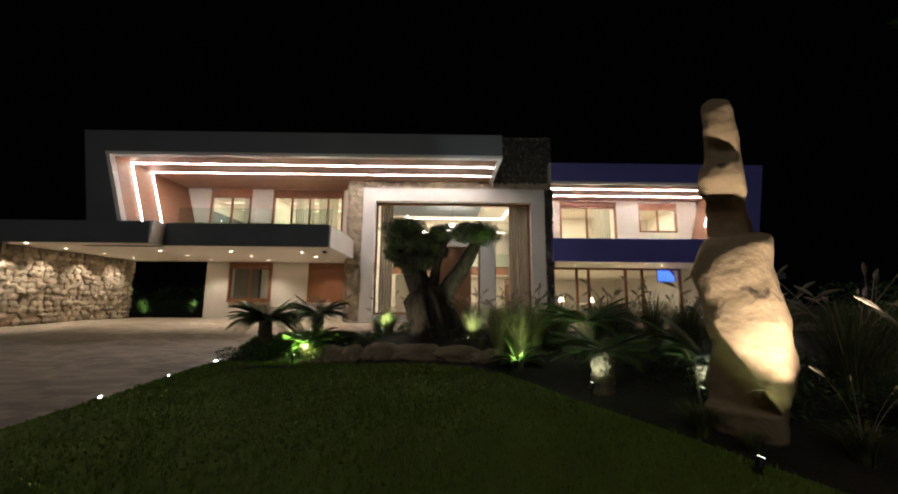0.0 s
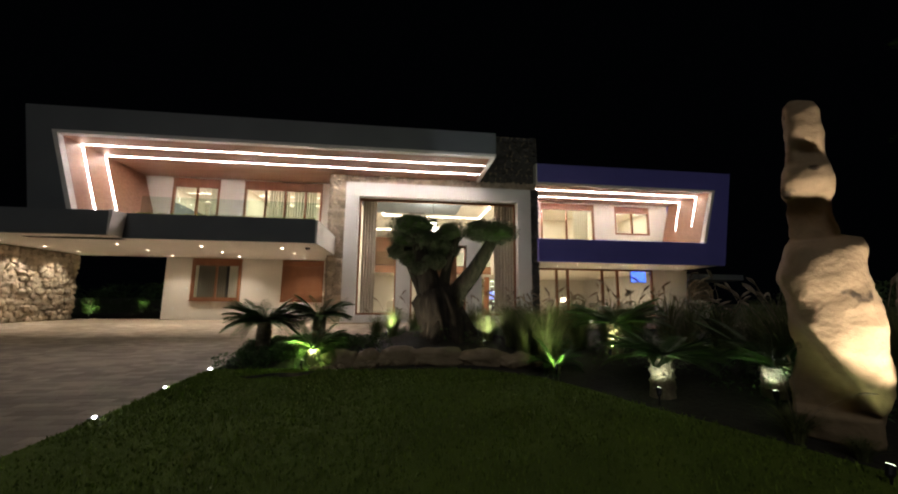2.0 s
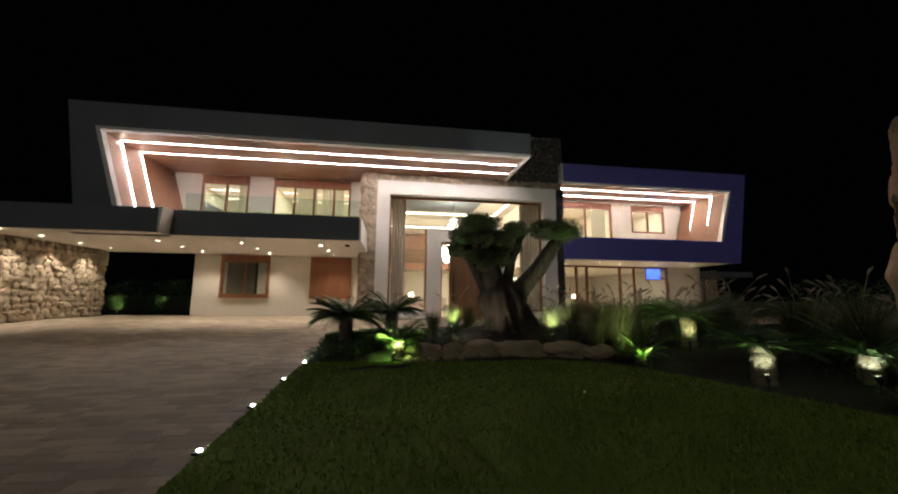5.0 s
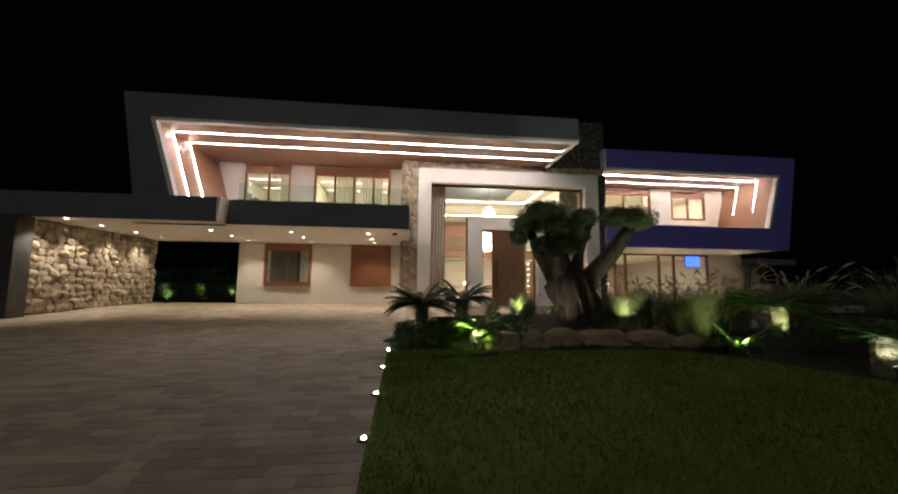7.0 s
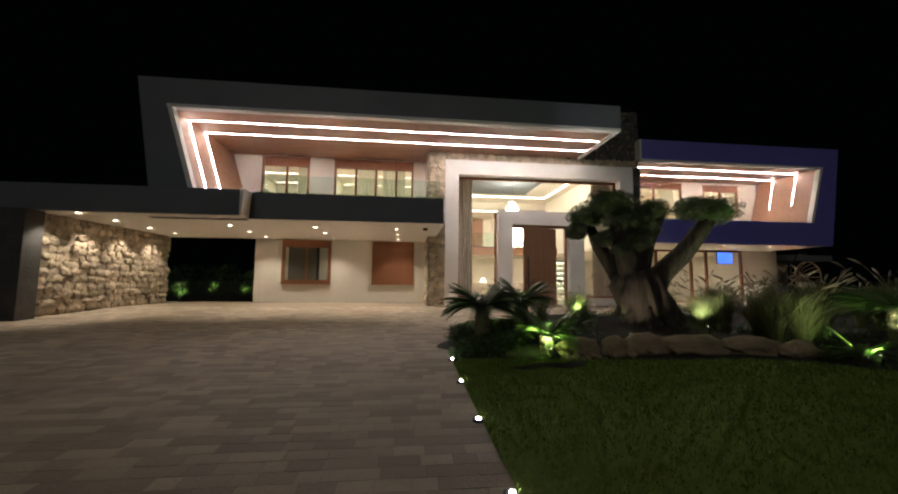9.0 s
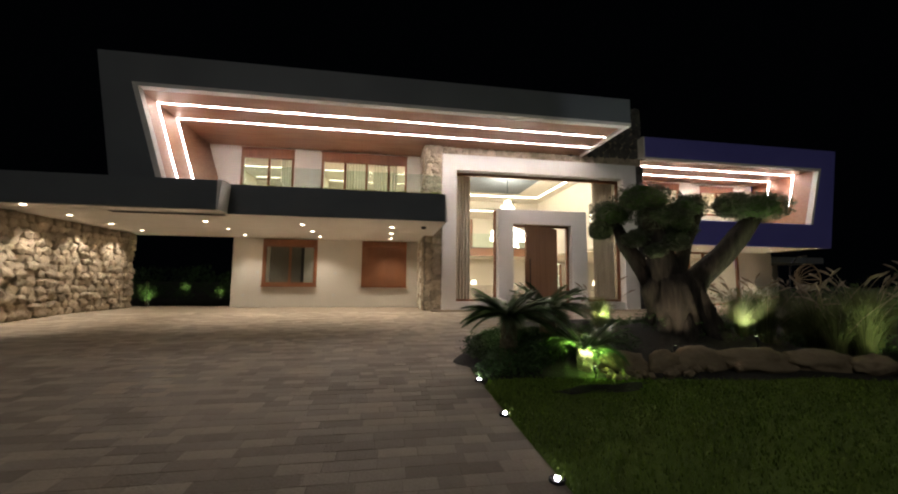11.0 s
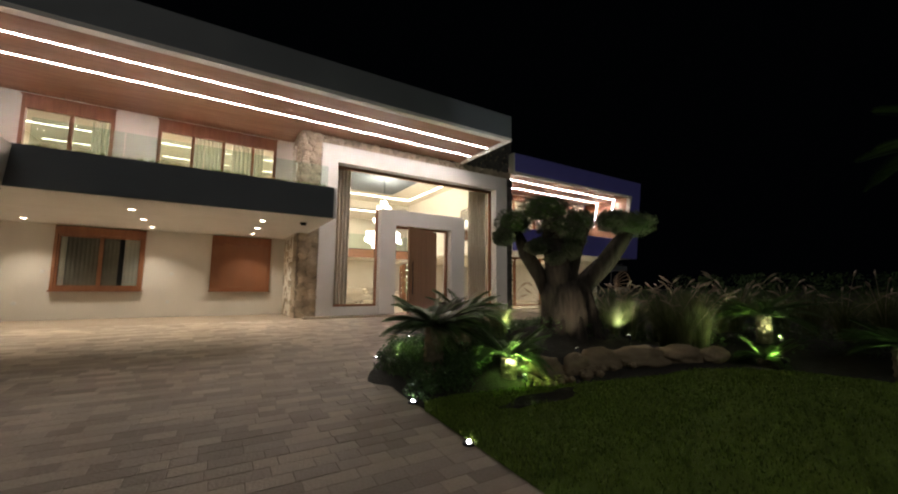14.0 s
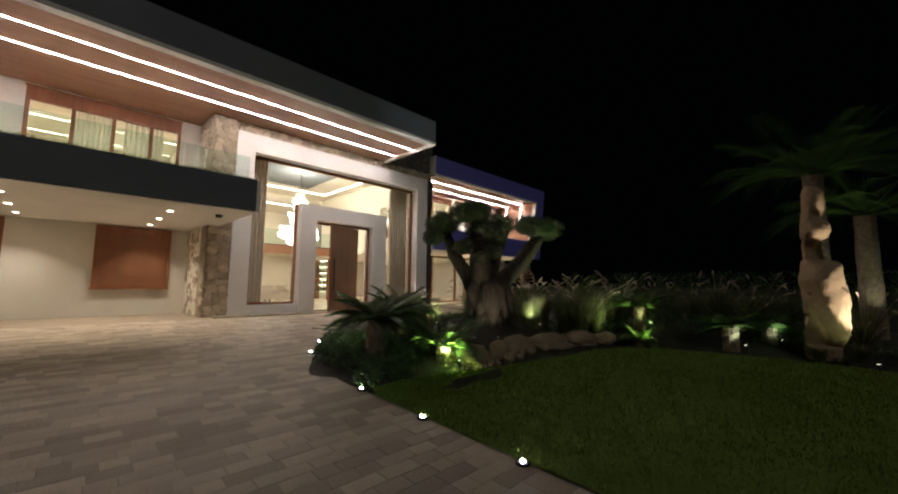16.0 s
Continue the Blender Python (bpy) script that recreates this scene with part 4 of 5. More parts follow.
def frond_mesh(length, droop, lift, leaf, n=46):
    """A cycad frond along +x: a bent rib with stiff narrow leaflets on both sides."""
    vs, fs = [], []

    def at(f):
        return Vector((length * f * (1 - 0.12 * droop * f), 0, length * (lift * f - droop * f * f)))
    prev = None
    for i in range(9):
        p, w = at(i / 8), 0.010 * (1.1 - i / 8)
        b = len(vs)
        vs += [tuple(p + Vector((0, -w, 0))), tuple(p + Vector((0, 0, w * 1.5))), tuple(p + Vector((0, w, 0)))]
        if prev is not None:
            fs += [(prev, prev + 1, b + 1, b), (prev + 1, prev + 2, b + 2, b + 1)]
        prev = b
    for i in range(n):
        f = 0.12 + 0.88 * i / (n - 1)
        p = at(f)
        ll = leaf * math.sin(math.pi * (0.12 + 0.83 * f)) ** 0.7
        for s in (-1, 1):
            b = len(vs)
            tip = p + Vector((ll * 0.55, s * ll * 0.83, ll * 0.28))
            vs += [tuple(p), tuple(p + (tip - p) * 0.45 + Vector((0.011 * length ** 0.5, 0, 0))), tuple(tip), tuple(p + (tip - p) * 0.45 - Vector((0.011 * length ** 0.5, 0, 0)))]
            fs.append((b, b + 1, b + 2, b + 3))
    me = bpy.data.meshes.new("frond")
    me.from_pydata(vs, [], fs)
    me.materials.append(M_FROND)
    return me


def cycad(x, y, z, trunk_h, trunk_r, length, n, up, label, name="cycad", lean=0.0):
    c = thing(name, label, "cycad" if name == "cycad" else "palm", (x, y, z), "cycads" if name == "cycad" else "palm trees")
    bm = bmesh.new()
    hs = np.linspace(-0.1, trunk_h, 8)
    tube(bm, [(lean * h, 0, h) for h in hs], [trunk_r * (1.15 - 0.15 * k / 7 + 0.08 * (k % 2)) for k in range(8)], 14, 0.12, x)
    for k in range(int(trunk_h / 0.055) * 7):
        a, h = k * 2.4, 0.03 + (k % max(1, int(trunk_h * 60))) / 60
        h = min(h, trunk_h)
        r = trunk_r * 1.02
        q = Matrix.LocRotScale((lean * h + r * math.cos(a), r * math.sin(a), h), Euler((0, 0, a)), (0.03, 0.04, 0.03))
        bmesh.ops.create_cone(bm, cap_ends=True, segments=4, radius1=1, radius2=0.3, depth=1.4, matrix=q)
    part("trunk", bm, M_TRUNK, c, "scaly stubby trunk")
    kinds = [frond_mesh(length * s, d * up, r * up, length * 0.21) for s, d, r in ((1.0, 0.45, 0.72), (0.92, 0.62, 0.62), (0.85, 0.35, 1.15), (1.0, 0.70, 0.42))]
    for k in range(n):
        o = new("frond", kinds[k % 4])
        o.parent = c
        o.matrix_basis = pose(lean * trunk_h, 0, trunk_h - 0.02, random.uniform(-12, 12), random.uniform(-14, 10), k * 137.5 + random.uniform(-12, 12))
        o.scale = (1, 1, 1)
    return c


for x, y, th, tr, ln, n, up, label in (
        (-3.60, 8.15, 0.70, 0.12, 0.78, 64, 0.66, "dark green cycad with a bare trunk at the driveway's edge"),
        (-2.70, 8.75, 0.68, 0.12, 0.76, 54, 0.68, "dark green cycad with a bare trunk behind the small one"),
        (-2.56, 7.76, 0.27, 0.10, 0.66, 32, 1.0, "small cycad with a pale stub, lit from below"),
        (1.36, 6.08, 0.10, 0.08, 0.5, 22, 1.0, "small young cycad lit from below"),
        (2.15, 4.70, 0.46, 0.12, 0.72, 36, 0.40, "cycad with a pale lit trunk beside the lawn"),
        (2.62, 6.50, 0.50, 0.11, 0.90, 36, 0.50, "larger cycad with arching fronds, lit from below"),
        (3.15, 4.22, 0.30, 0.11, 0.80, 22, 1.05, "upright grey-green cycad beside the standing stone")):
    cycad(x, y, soil_z(x, y) - 0.05, th, tr, ln, n, up, label)
cycad(9.2, 3.5, ground_z(3.5) - 0.06, 5.0, 0.23, 2.9, 34, 0.75, "tall date palm fading into the dark", "palm_tree")
cycad(11.2, 2.4, ground_z(2.4) - 0.06, 3.9, 0.25, 2.9, 30, 0.85, "tall date palm with upright fronds in the dark", "palm_tree")


def clump_mesh(n, h, spread, width):
    vs, fs = [], []
    for _ in range(n):
        a, hh = random.uniform(0, 6.283), h * random.uniform(0.6, 1.1)
        out = spread * random.uniform(0.15, 1.0)
        r0 = random.uniform(0, 0.12)
        dx, dy = math.cos(a), math.sin(a)
        b = len(vs)
        for i in range(4):
            f = i / 4
            r, zz, w = r0 + out * f ** 1.7, hh * (1.35 * f - 0.45 * f * f - 0.15 * out / spread * f ** 3), width * (1 - 0.75 * f) / 2
            vs += [(dx * r + dy * w, dy * r - dx * w, zz), (dx * r - dy * w, dy * r + dx * w, zz)]
        vs.append((dx * (r0 + out), dy * (r0 + out), hh * (0.9 - 0.25 * out / spread)))
        for i in range(3):
            fs.append((b + 2 * i, b + 2 * i + 1, b + 2 * i + 3, b + 2 * i + 2))
        fs.append((b + 6, b + 7, b + 8))
    me = bpy.data.meshes.new("foliage")
    me.from_pydata(vs, [], fs)
    me.materials.append(M_FGRASS)
    return me


def plume_mesh(h, out):
    bm = bmesh.new()
    pts = [(out * f ** 1.8, 0, h * (1.15 * f - 0.15 * f * f)) for f in np.linspace(0, 1, 6)]
    tube(bm, pts, [0.004] * 6, 4)
    e = Vector(pts[-1])
    d = (e - Vector(pts[-2])).normalized()
    head = [e + d * s + Vector((s * 0.25, 0, -s * s * 1.2)) for s in (0, 0.04, 0.09, 0.14, 0.2)]
    tube(bm, head, [0.005, 0.016, 0.02, 0.015, 0.003], 6, 0.5, h)
    me = bpy.data.meshes.new("plume")
    bm.to_mesh(me)
    bm.free()
    me.materials.append(M_PLUME)
    return me


FOL = [clump_mesh(420, 0.95, 0.75, 0.010), clump_mesh(380, 1.15, 0.7, 0.010), clump_mesh(320, 0.6, 0.55, 0.012)]
PLU = [plume_mesh(1.0, 0.35), plume_mesh(1.15, 0.5), plume_mesh(0.85, 0.6)]


def fountain_grass(x, y, scale, kind, plumes, label="arching fountain grass clump with feathery plumes"):
    g = thing("fountain_grass", label, "ornamental grass", (x, y, soil_z(x, y) - 0.05), "fountain grasses", rz=random.uniform(0, 360))
    g.scale = (scale, scale, scale)
    o = new("foliage", FOL[kind])
    o.parent = g
    for k in range(plumes):
        o = new("plume", PLU[k % 3])
        o.parent = g
        o.matrix_basis = pose(0, 0, 0, random.uniform(-8, 8), random.uniform(-8, 12), k * 360 / plumes + random.uniform(-30, 30))


for x, y, sc in ((1.25, 7.25, 0.95), (1.62, 7.12, 0.95), (1.95, 7.45, 1.05), (1.5, 7.72, 1.05), (2.5, 7.6, 1.1)):
    fountain_grass(x, y, sc, 1, 2, "dense dark fountain grass clump behind the boulders")
LIT = "fountain grass with pale plumes, lit green from below"
fountain_grass(-1.2, 9.62, 0.9, 0, 3, LIT)
fountain_grass(0.85, 8.42, 0.85, 0, 9, LIT)
for x, y, s, k, n in ((1.75, 7.7, 1.05, 0, 4), (1.35, 8.4, 1.0, 1, 6), (2.3, 8.3, 1.1, 1, 5), (1.9, 9.3, 1.05, 1, 7), (2.9, 9.2, 1.1, 0, 6), (3.6, 8.4, 1.15, 1, 7), (0.9, 10.3, 1.0, 1, 7),
                      (-0.6, 10.6, 0.9, 1, 5), (-1.6, 10.6, 0.8, 1, 4), (4.6, 9.3, 1.15, 1, 7), (3.5, 7.3, 1.0, 0, 5), (4.4, 7.6, 1.15, 1, 7), (5.5, 8.4, 1.2, 1, 6), (5.4, 6.6, 1.1, 1, 6),
                      (3.9, 5.7, 1.0, 0, 4), (4.7, 5.3, 1.15, 1, 6), (3.75, 4.6, 0.95, 0, 4), (4.4, 3.9, 1.05, 1, 5), (5.4, 4.6, 1.2, 1, 6), (4.2, 2.9, 1.0, 0, 5), (5.1, 2.8, 1.15, 1, 6), (3.95, 1.9, 0.9, 0, 4),
                      (5.0, 1.5, 1.1, 1, 5), (6.6, 5.6, 1.2, 1, 6), (6.9, 7.6, 1.2, 1, 6), (2.0, 10.9, 1.0, 1, 6), (3.4, 10.8, 1.0, 1, 6), (5.0, 10.9, 1.05, 1, 6), (6.7, 10.0, 1.1, 1, 6), (2.55, 3.5, 0.6, 2, 3), (3.45, 2.95, 0.62, 2, 4), (2.75, 3.15, 0.4, 2, 0)):
    fountain_grass(x, y, s, k, n)

# standing stone: heights, then the two edges, then how far the front stands out
ZS = [0.0, 0.25, 0.45, 0.6, 0.78, 1.0, 1.25, 1.45, 1.58, 1.70, 1.78, 1.84, 2.10, 2.18, 2.26, 2.36, 2.50, 2.60, 2.72, 2.90, 3.06, 3.15, 3.22]
LX = [-0.30, -0.34, -0.34, -0.30, -0.25, -0.28, -0.31, -0.35, -0.33, -0.29, -0.24, -0.20, -0.20, -0.19, -0.24, -0.25, -0.24, -0.19, -0.17, -0.17, -0.16, -0.14, -0.10]
RX = [0.22, 0.26, 0.31, 0.33, 0.34, 0.33, 0.30, 0.28, 0.27, 0.27, 0.25, 0.12, 0.11, 0.11, 0.13, 0.13, 0.13, 0.13, 0.12, 0.12, 0.09, 0.05, -0.02]
FY = [0.14, 0.20, 0.28, 0.31, 0.33, 0.35, 0.35, 0.35, 0.34, 0.32, 0.26, -0.10, -0.11, -0.04, 0.17, 0.25, 0.24, 0.10, 0.14, 0.20, 0.18, 0.13, 0.03]
mono = bmesh.new()
rings = []
for z in np.linspace(0.0, 3.22, 120):
    lx, rx, fy = (float(np.interp(z, ZS, t)) for t in (LX, RX, FY))
    back = min(0.15, (rx - lx) * 0.4)
    ring = []
    for k in range(60):
        a = 2 * math.pi * k / 60
        ca, sa = math.cos(a), math.sin(a)
        x = (lx + rx) / 2 + (rx - lx) / 2 * math.copysign(abs(ca) ** 0.8, ca)
        y = -fy * abs(sa) ** 0.5 if sa > 0 else back * abs(sa) ** 0.8
        if sa > 0:
            # the hanging slab breaks off along a slant; a lower block stands further back
            edge = -0.26 + (1.12 - z) * 0.60
            f = ease((edge - x) / 0.06) if z < 1.2 else 0.0
            y += (0.02 - y) * 0.9 * f if z > 0.25 else 0.0
            # chipped notches in the head
            g = math.exp(-(((x + 0.02 - 0.5 * (2.68 - z)) / 0.10) ** 2 + ((z - 2.68) / 0.07) ** 2)) + math.exp(-(((x - 0.03) / 0.05) ** 2 + ((z - 2.17) / 0.09) ** 2))
            y *= 1 - 0.8 * min(1.0, g)
        p = Vector((x, y, z))
        d = Vector((ca, -sa, 0))
        p += d * (0.035 * noise.noise(p * 2.6) + 0.018 * noise.noise(p * 7.0 + Vector((3, 1, 0))) + 0.008 * noise.noise(p * 19.0))
        p.z += 0.03 * noise.noise(p * 3.1 + Vector((5, 5, 5)))
        ring.append(mono.verts.new(p))
    rings.append(ring)
for r0, r1 in zip(rings, rings[1:]):
    for k in range(60):
        mono.faces.new((r0[k], r0[(k + 1) % 60], r1[(k + 1) % 60], r1[k]))
mono.faces.new(rings[0])
mono.faces.new(rings[-1])
bmesh.ops.recalc_face_normals(mono, faces=mono.faces)
ms = tagged(link("standing_stone", mono, M_MONO, None, "", True), "tall weathered tan standing stone lit by a ground spotlight", "stone")
ms.matrix_world = pose(2.97, 3.43, soil_z(2.97, 3.43) - 0.06, 0, 0, -44.5)

# boulders
for k, (x, y, rx, rz) in enumerate(((-2.02, 7.62, 0.38, 0.21), (-1.52, 7.42, 0.25, 0.22), (-0.98, 7.45, 0.48, 0.21), (-0.28, 7.20, 0.56, 0.20), (0.48, 6.95, 0.46, 0.19), (1.0, 6.65, 0.34, 0.15))):
    b = link("boulder", ball(bmesh.new(), (0, 0, 0), (rx, rx * 0.62, rz), 4, 0.30, k * 4.1), M_ROCK, None, "", True)
    b.matrix_world = pose(x, y, soil_z(x, y) + 0.02, 0, 0, -14 + 9 * (k % 3))
    tagged(b, "rounded tan garden boulder edging the bed", "rock", "boulders")
for k in range(34):
    x, y, r = random.uniform(-2.5, -0.6), random.uniform(7.0, 7.25), random.uniform(0.04, 0.1)
    if k % 2:
        x, y = random.uniform(-2.45, -1.9), random.uniform(7.2, 7.6)
    b = link("pebble", ball(bmesh.new(), (0, 0, 0), (r, r * 0.8, r * 0.7), 2, 0.4, k * 2.3), M_ROCK)
    b.matrix_world = pose(x, y, soil_z(x, y) - 0.02 + r * 0.3, 0, 0, k * 61)
    tagged(b, "small tan stone at the boulders' foot", "rock", "small stones")

# ground cover
CLUMPS = []
for _ in range(330):
    x, y = random.uniform(-4.12, -2.2), random.uniform(7.62, 10.6)
    edge = -4.2 if y < 8.8 else -4.2 + (y - 8.8) * 0.55
    if x > edge + 0.12 and (x + 2.6) ** 2 + (y - 7.55) ** 2 > 0.28:
        CLUMPS.append((x, y, soil_z(x, y) + 0.10, 0.2, 0.2, 0.17))
for _ in range(160):
    x, y = random.uniform(-2.4, 3.0), random.uniform(8.2, 12.3)
    if y < 11.6 + x * 0.45:
        CLUMPS.append((x, y, soil_z(x, y) + 0.05, 0.24, 0.24, 0.16))
for _ in range(150):
    y = random.uniform(1.0, 7.2)
    x = random.uniform(3.6 if y < 3.4 else 4.9 - 0.45 * y if y < 7 else 1.6, 6.5)
    CLUMPS.append((x, y, soil_z(x, y) + 0.08, 0.28, 0.28, 0.2))
leaves("ground_cover", CLUMPS, M_LEAF, 80, 0.035, "low dense dark green ground cover plants", "plants", kind="stuff")
HEDGE = [(x + random.uniform(-0.3, 0.3), 12.9 + random.uniform(-0.3, 0.5), 0.6 + random.uniform(0.1, 0.7), 0.5, 0.5, 0.45) for x in np.arange(5.5, 22, 0.45)]
leaves("shrub_row", HEDGE, M_LEAF, 240, 0.06, "dark shrub row in front of the terrace", "shrubs", kind="stuff")
HEDGE = [(15.5 + random.uniform(-0.7, 0.7) + 0.2 * (y - 8) * 0.3, y, 0.4 + z, 0.7, 0.6, 0.5) for y in np.arange(-8, 15, 0.7) for z in (0.2, 0.9, 1.5)]
leaves("far_hedge", HEDGE, M_LEAF, 200, 0.08, "dark hedge at the garden's far side", "hedge", kind="stuff")
HEDGE = [(random.uniform(-22, -9), random.uniform(26, 28), 0.6 + random.uniform(0, 1.6), 0.6, 0.5, 0.5) for _ in range(70)]
leaves("back_hedge", HEDGE, M_LEAF, 160, 0.07, "dark hedge behind the carport", "hedge", kind="stuff")
for x, y, h in ((-14.75, 19.2, 1.1), (-16.2, 25.2, 0.9), (-14.3, 25.0, 1.5), (-12.9, 25.0, 1.0)):
    b = thing("shrub", "small leafy shrub lit green from the ground", "shrub", (x, y, 0.5), "lit shrubs")
    part("stem", tube(bmesh.new(), [(0, 0, 0), (0.02, 0, h * 0.5), (0, 0.03, h)], [0.025, 0.02, 0.01], 6), M_BARK, b)
    leaves("foliage", [(random.uniform(-0.2, 0.2), random.uniform(-0.2, 0.2), h * random.uniform(0.2, 1), 0.22, 0.22, 0.2) for _ in range(9)], M_LEAF, 70, 0.05, parent=b)


# ground spotlights
def spotlight(x, y, tx, ty, tz, watts, angle=75, color=(1.0, 0.96, 0.72), z=None):
    g = soil_z(x, y) - 0.04 if z is None else z
    s = thing("garden_spotlight", "small black spike spotlight in the planting, lit", "spotlight", (x, y, g), "garden spotlights")
    d = (Vector((tx, ty, tz)) - Vector((x, y, g + 0.14))).normalized()
    h = Vector((0, 0, 0.14))
    part("spike", cyl(bmesh.new(), (0, 0, -0.1), 0.008, 0.012, 0.22, 6), M_METAL, s)
    part("head", tube(bmesh.new(), [h - d * 0.05, h - d * 0.03, h + d * 0.04], [0.016, 0.026, 0.03], 14), M_METAL, s)
    part("lens", tube(bmesh.new(), [h + d * 0.040, h + d * 0.046], [0.025, 0.025], 14), G_UP, s)
    spot("spotlight_beam", tuple(Vector((x, y, g)) + h + d * 0.06), (tx, ty, tz), watts, angle, color, 0.03, 0.5)


GREEN = (0.84, 1.0, 0.50)
spotlight(-2.66, 7.30, -2.58, 7.70, 1.1, 170, 105, GREEN)
spotlight(1.28, 5.80, 1.38, 6.08, 0.85, 80, 95, GREEN)
spotlight(1.90, 4.42, 2.15, 4.75, 1.1, 8, 95, (0.85, 1.0, 0.75))
spotlight(2.90, 3.98, 3.15, 4.3, 1.2, 9, 95, (0.85, 1.0, 0.85))
spotlight(2.30, 6.12, 2.62, 6.5, 1.25, 20, 75, GREEN)
spotlight(-1.31, 9.22, -1.18, 9.7, 1.6, 30, 80, GREEN)
spotlight(0.68, 7.98, 0.90, 8.5, 1.6, 32, 80, (0.92, 1.0, 0.62))
spotlight(2.50, 2.80, 2.68, 2.86, 0.75, 5, 100, GREEN)
spotlight(2.98, 2.16, 2.95, 3.4, 2.7, 250, 66, (1.0, 0.86, 0.68))
spotlight(-3.85, 8.95, -3.45, 9.2, 0.75, 40, 125, GREEN)
spotlight(-0.97, 7.86, -0.3, 8.8, 1.9, 22, 80, (1.0, 0.85, 0.6))
spotlight(8.0, 3.1, 9.2, 3.5, 5.2, 40, 60, (0.95, 1.0, 0.7))
spotlight(10.2, 2.0, 11.2, 2.4, 4.2, 40, 65, (0.95, 1.0, 0.7))
spotlight(1.5, 10.9, 1.75, 13.3, 7.6, 260, 34, (0.95, 0.98, 1.0))
for x, y in ((-14.55, 18.95), (-16.1, 24.8), (-14.2, 24.6), (-12.8, 24.6)):
    spotlight(x, y, x - 0.1, y + 0.3, 1.6, 30, 80, GREEN, 0.53)

# flush lights along the driveway
first = None
for x, y in ((-4.29, -1.2), (-4.29, 0.1), (-4.29, 1.4), (-4.28, 2.65), (-4.27, 3.87), (-4.26, 5.08), (-4.25, 6.31), (-4.22, 7.52), (-4.12, 8.80), (-3.76, 9.94), (-3.16, 10.85), (-2.32, 11.72)):
    z = ground_z(y) + 0.004
    if first is None:
        first = thing("path_light", "round steel path light set flush in the paving, lit", "path light", (x, y, z), "driveway path lights")
        bm = bmesh.new()
        tube(bm, [(0, 0, -0.02), (0, 0, 0.006), (0, 0, 0.008)], [0.06, 0.06, 0.05], 20)
        part("ring", bm, M_METAL, first)
        bm = bmesh.new()
        tube(bm, [(0, 0, 0.0085), (0, 0, 0.018), (0, 0, 0.022)], [0.02, 0.017, 0.008], 16)
        part("lens", bm, G_EDGE, first)
    else:
        copy_thing(first, pose(x, y, z))

# hanging wicker chair on the terrace
egg = thing("hanging_chair", "round wicker hanging chair on a curved stand", "chair", (12.2, 15.9, 0.574))
part("base_ring", tube(bmesh.new(), [(0.6 * math.cos(a), 0.6 * math.sin(a), 0.02) for a in np.linspace(0, 6.28, 25)], [0.02] * 25, 6), M_METAL, egg)
part("stand", tube(bmesh.new(), [(0, 0.6, 0.02), (0, 0.78, 1.0), (0, 0.7, 1.9), (0, 0.35, 2.3), (0, 0, 2.3)], [0.03] * 5, 8), M_METAL, egg)
part("chain", tube(bmesh.new(), [(0, 0, 1.95), (0, 0, 2.3)], [0.008, 0.008], 6), M_METAL, egg)
basket = part("basket", tube(bmesh.new(), [(0.62 * math.cos(a), 0, 1.3 + 0.65 * math.sin(a)) for a in np.linspace(0, 6.28, 33)], [0.03] * 33, 6), M_WICKER, egg)
bm = bmesh.new()
for k in range(16):
    a = k * math.pi / 8
    tube(bm, [(0.62 * math.cos(a), 0, 1.3 + 0.65 * math.sin(a)), (0.42 * math.cos(a), 0.3, 1.3 + 0.45 * math.sin(a)), (0, 0.42, 1.3)], [0.02, 0.02, 0.012], 5)
part("weave", bm, M_WICKER, basket)
part("cushion", ball(bmesh.new(), (0, 0.12, 0.95), (0.42, 0.3, 0.14), 2), M_SOFA, egg)

# pale rail fence beyond the carport
fence = thing("fence", "pale horizontal rail fence in the dark", "fence", (-22, 17, 0.53))
for z in (0.9, 1.5):
    part("rail", box(-3, 3, -0.03, 0.03, z, z + 0.1), M_PLATE, fence)
for x in (-2.9, 0, 2.9):
    part("post", box(x - 0.05, x + 0.05, 0.03, 0.1, 0, 1.7), M_PLATE, fence)

# lawn blades and worn patch
def in_lawn(x, y):
    c, n = False, len(LAWN)
    for i in range(n):
        (xa, ya), (xb, yb) = LAWN[i], LAWN[(i + 1) % n]
        if (ya > y) != (yb > y) and x < (xb - xa) * (y - ya) / (yb - ya) + xa:
            c = not c
    return c


SP = []
while len(SP) < 42000:
    x, y = random.uniform(-4.24, 3.9), random.uniform(0.8, 7.6) if random.random() < 0.75 else random.uniform(5.5, 7.6)
    bare = ((x + 2.85) / 0.6) ** 2 + ((y - 6.8 + 0.12 * math.sin(x * 9)) / 0.17) ** 2
    if in_lawn(x, y) and bare > 1:
        SP.append((x, y, lawn_z(x, y) + 0.008))
blades("grass", SP, M_BLADE, "short dense blades of the mown lawn", "grass", 0.03, 0.065, 0.012, 0.8)
bm = bmesh.new()
bm.faces.new([bm.verts.new((-2.85 + 0.6 * math.cos(a) * (1 + 0.15 * math.sin(5 * a)), y, lawn_z(-2.85 + 0.6 * math.cos(a), y) + 0.026)) for a in np.linspace(0, 6.1, 30) for y in (6.8 + 0.16 * math.sin(a) * (1 + 0.3 * math.sin(4 * a)),)])
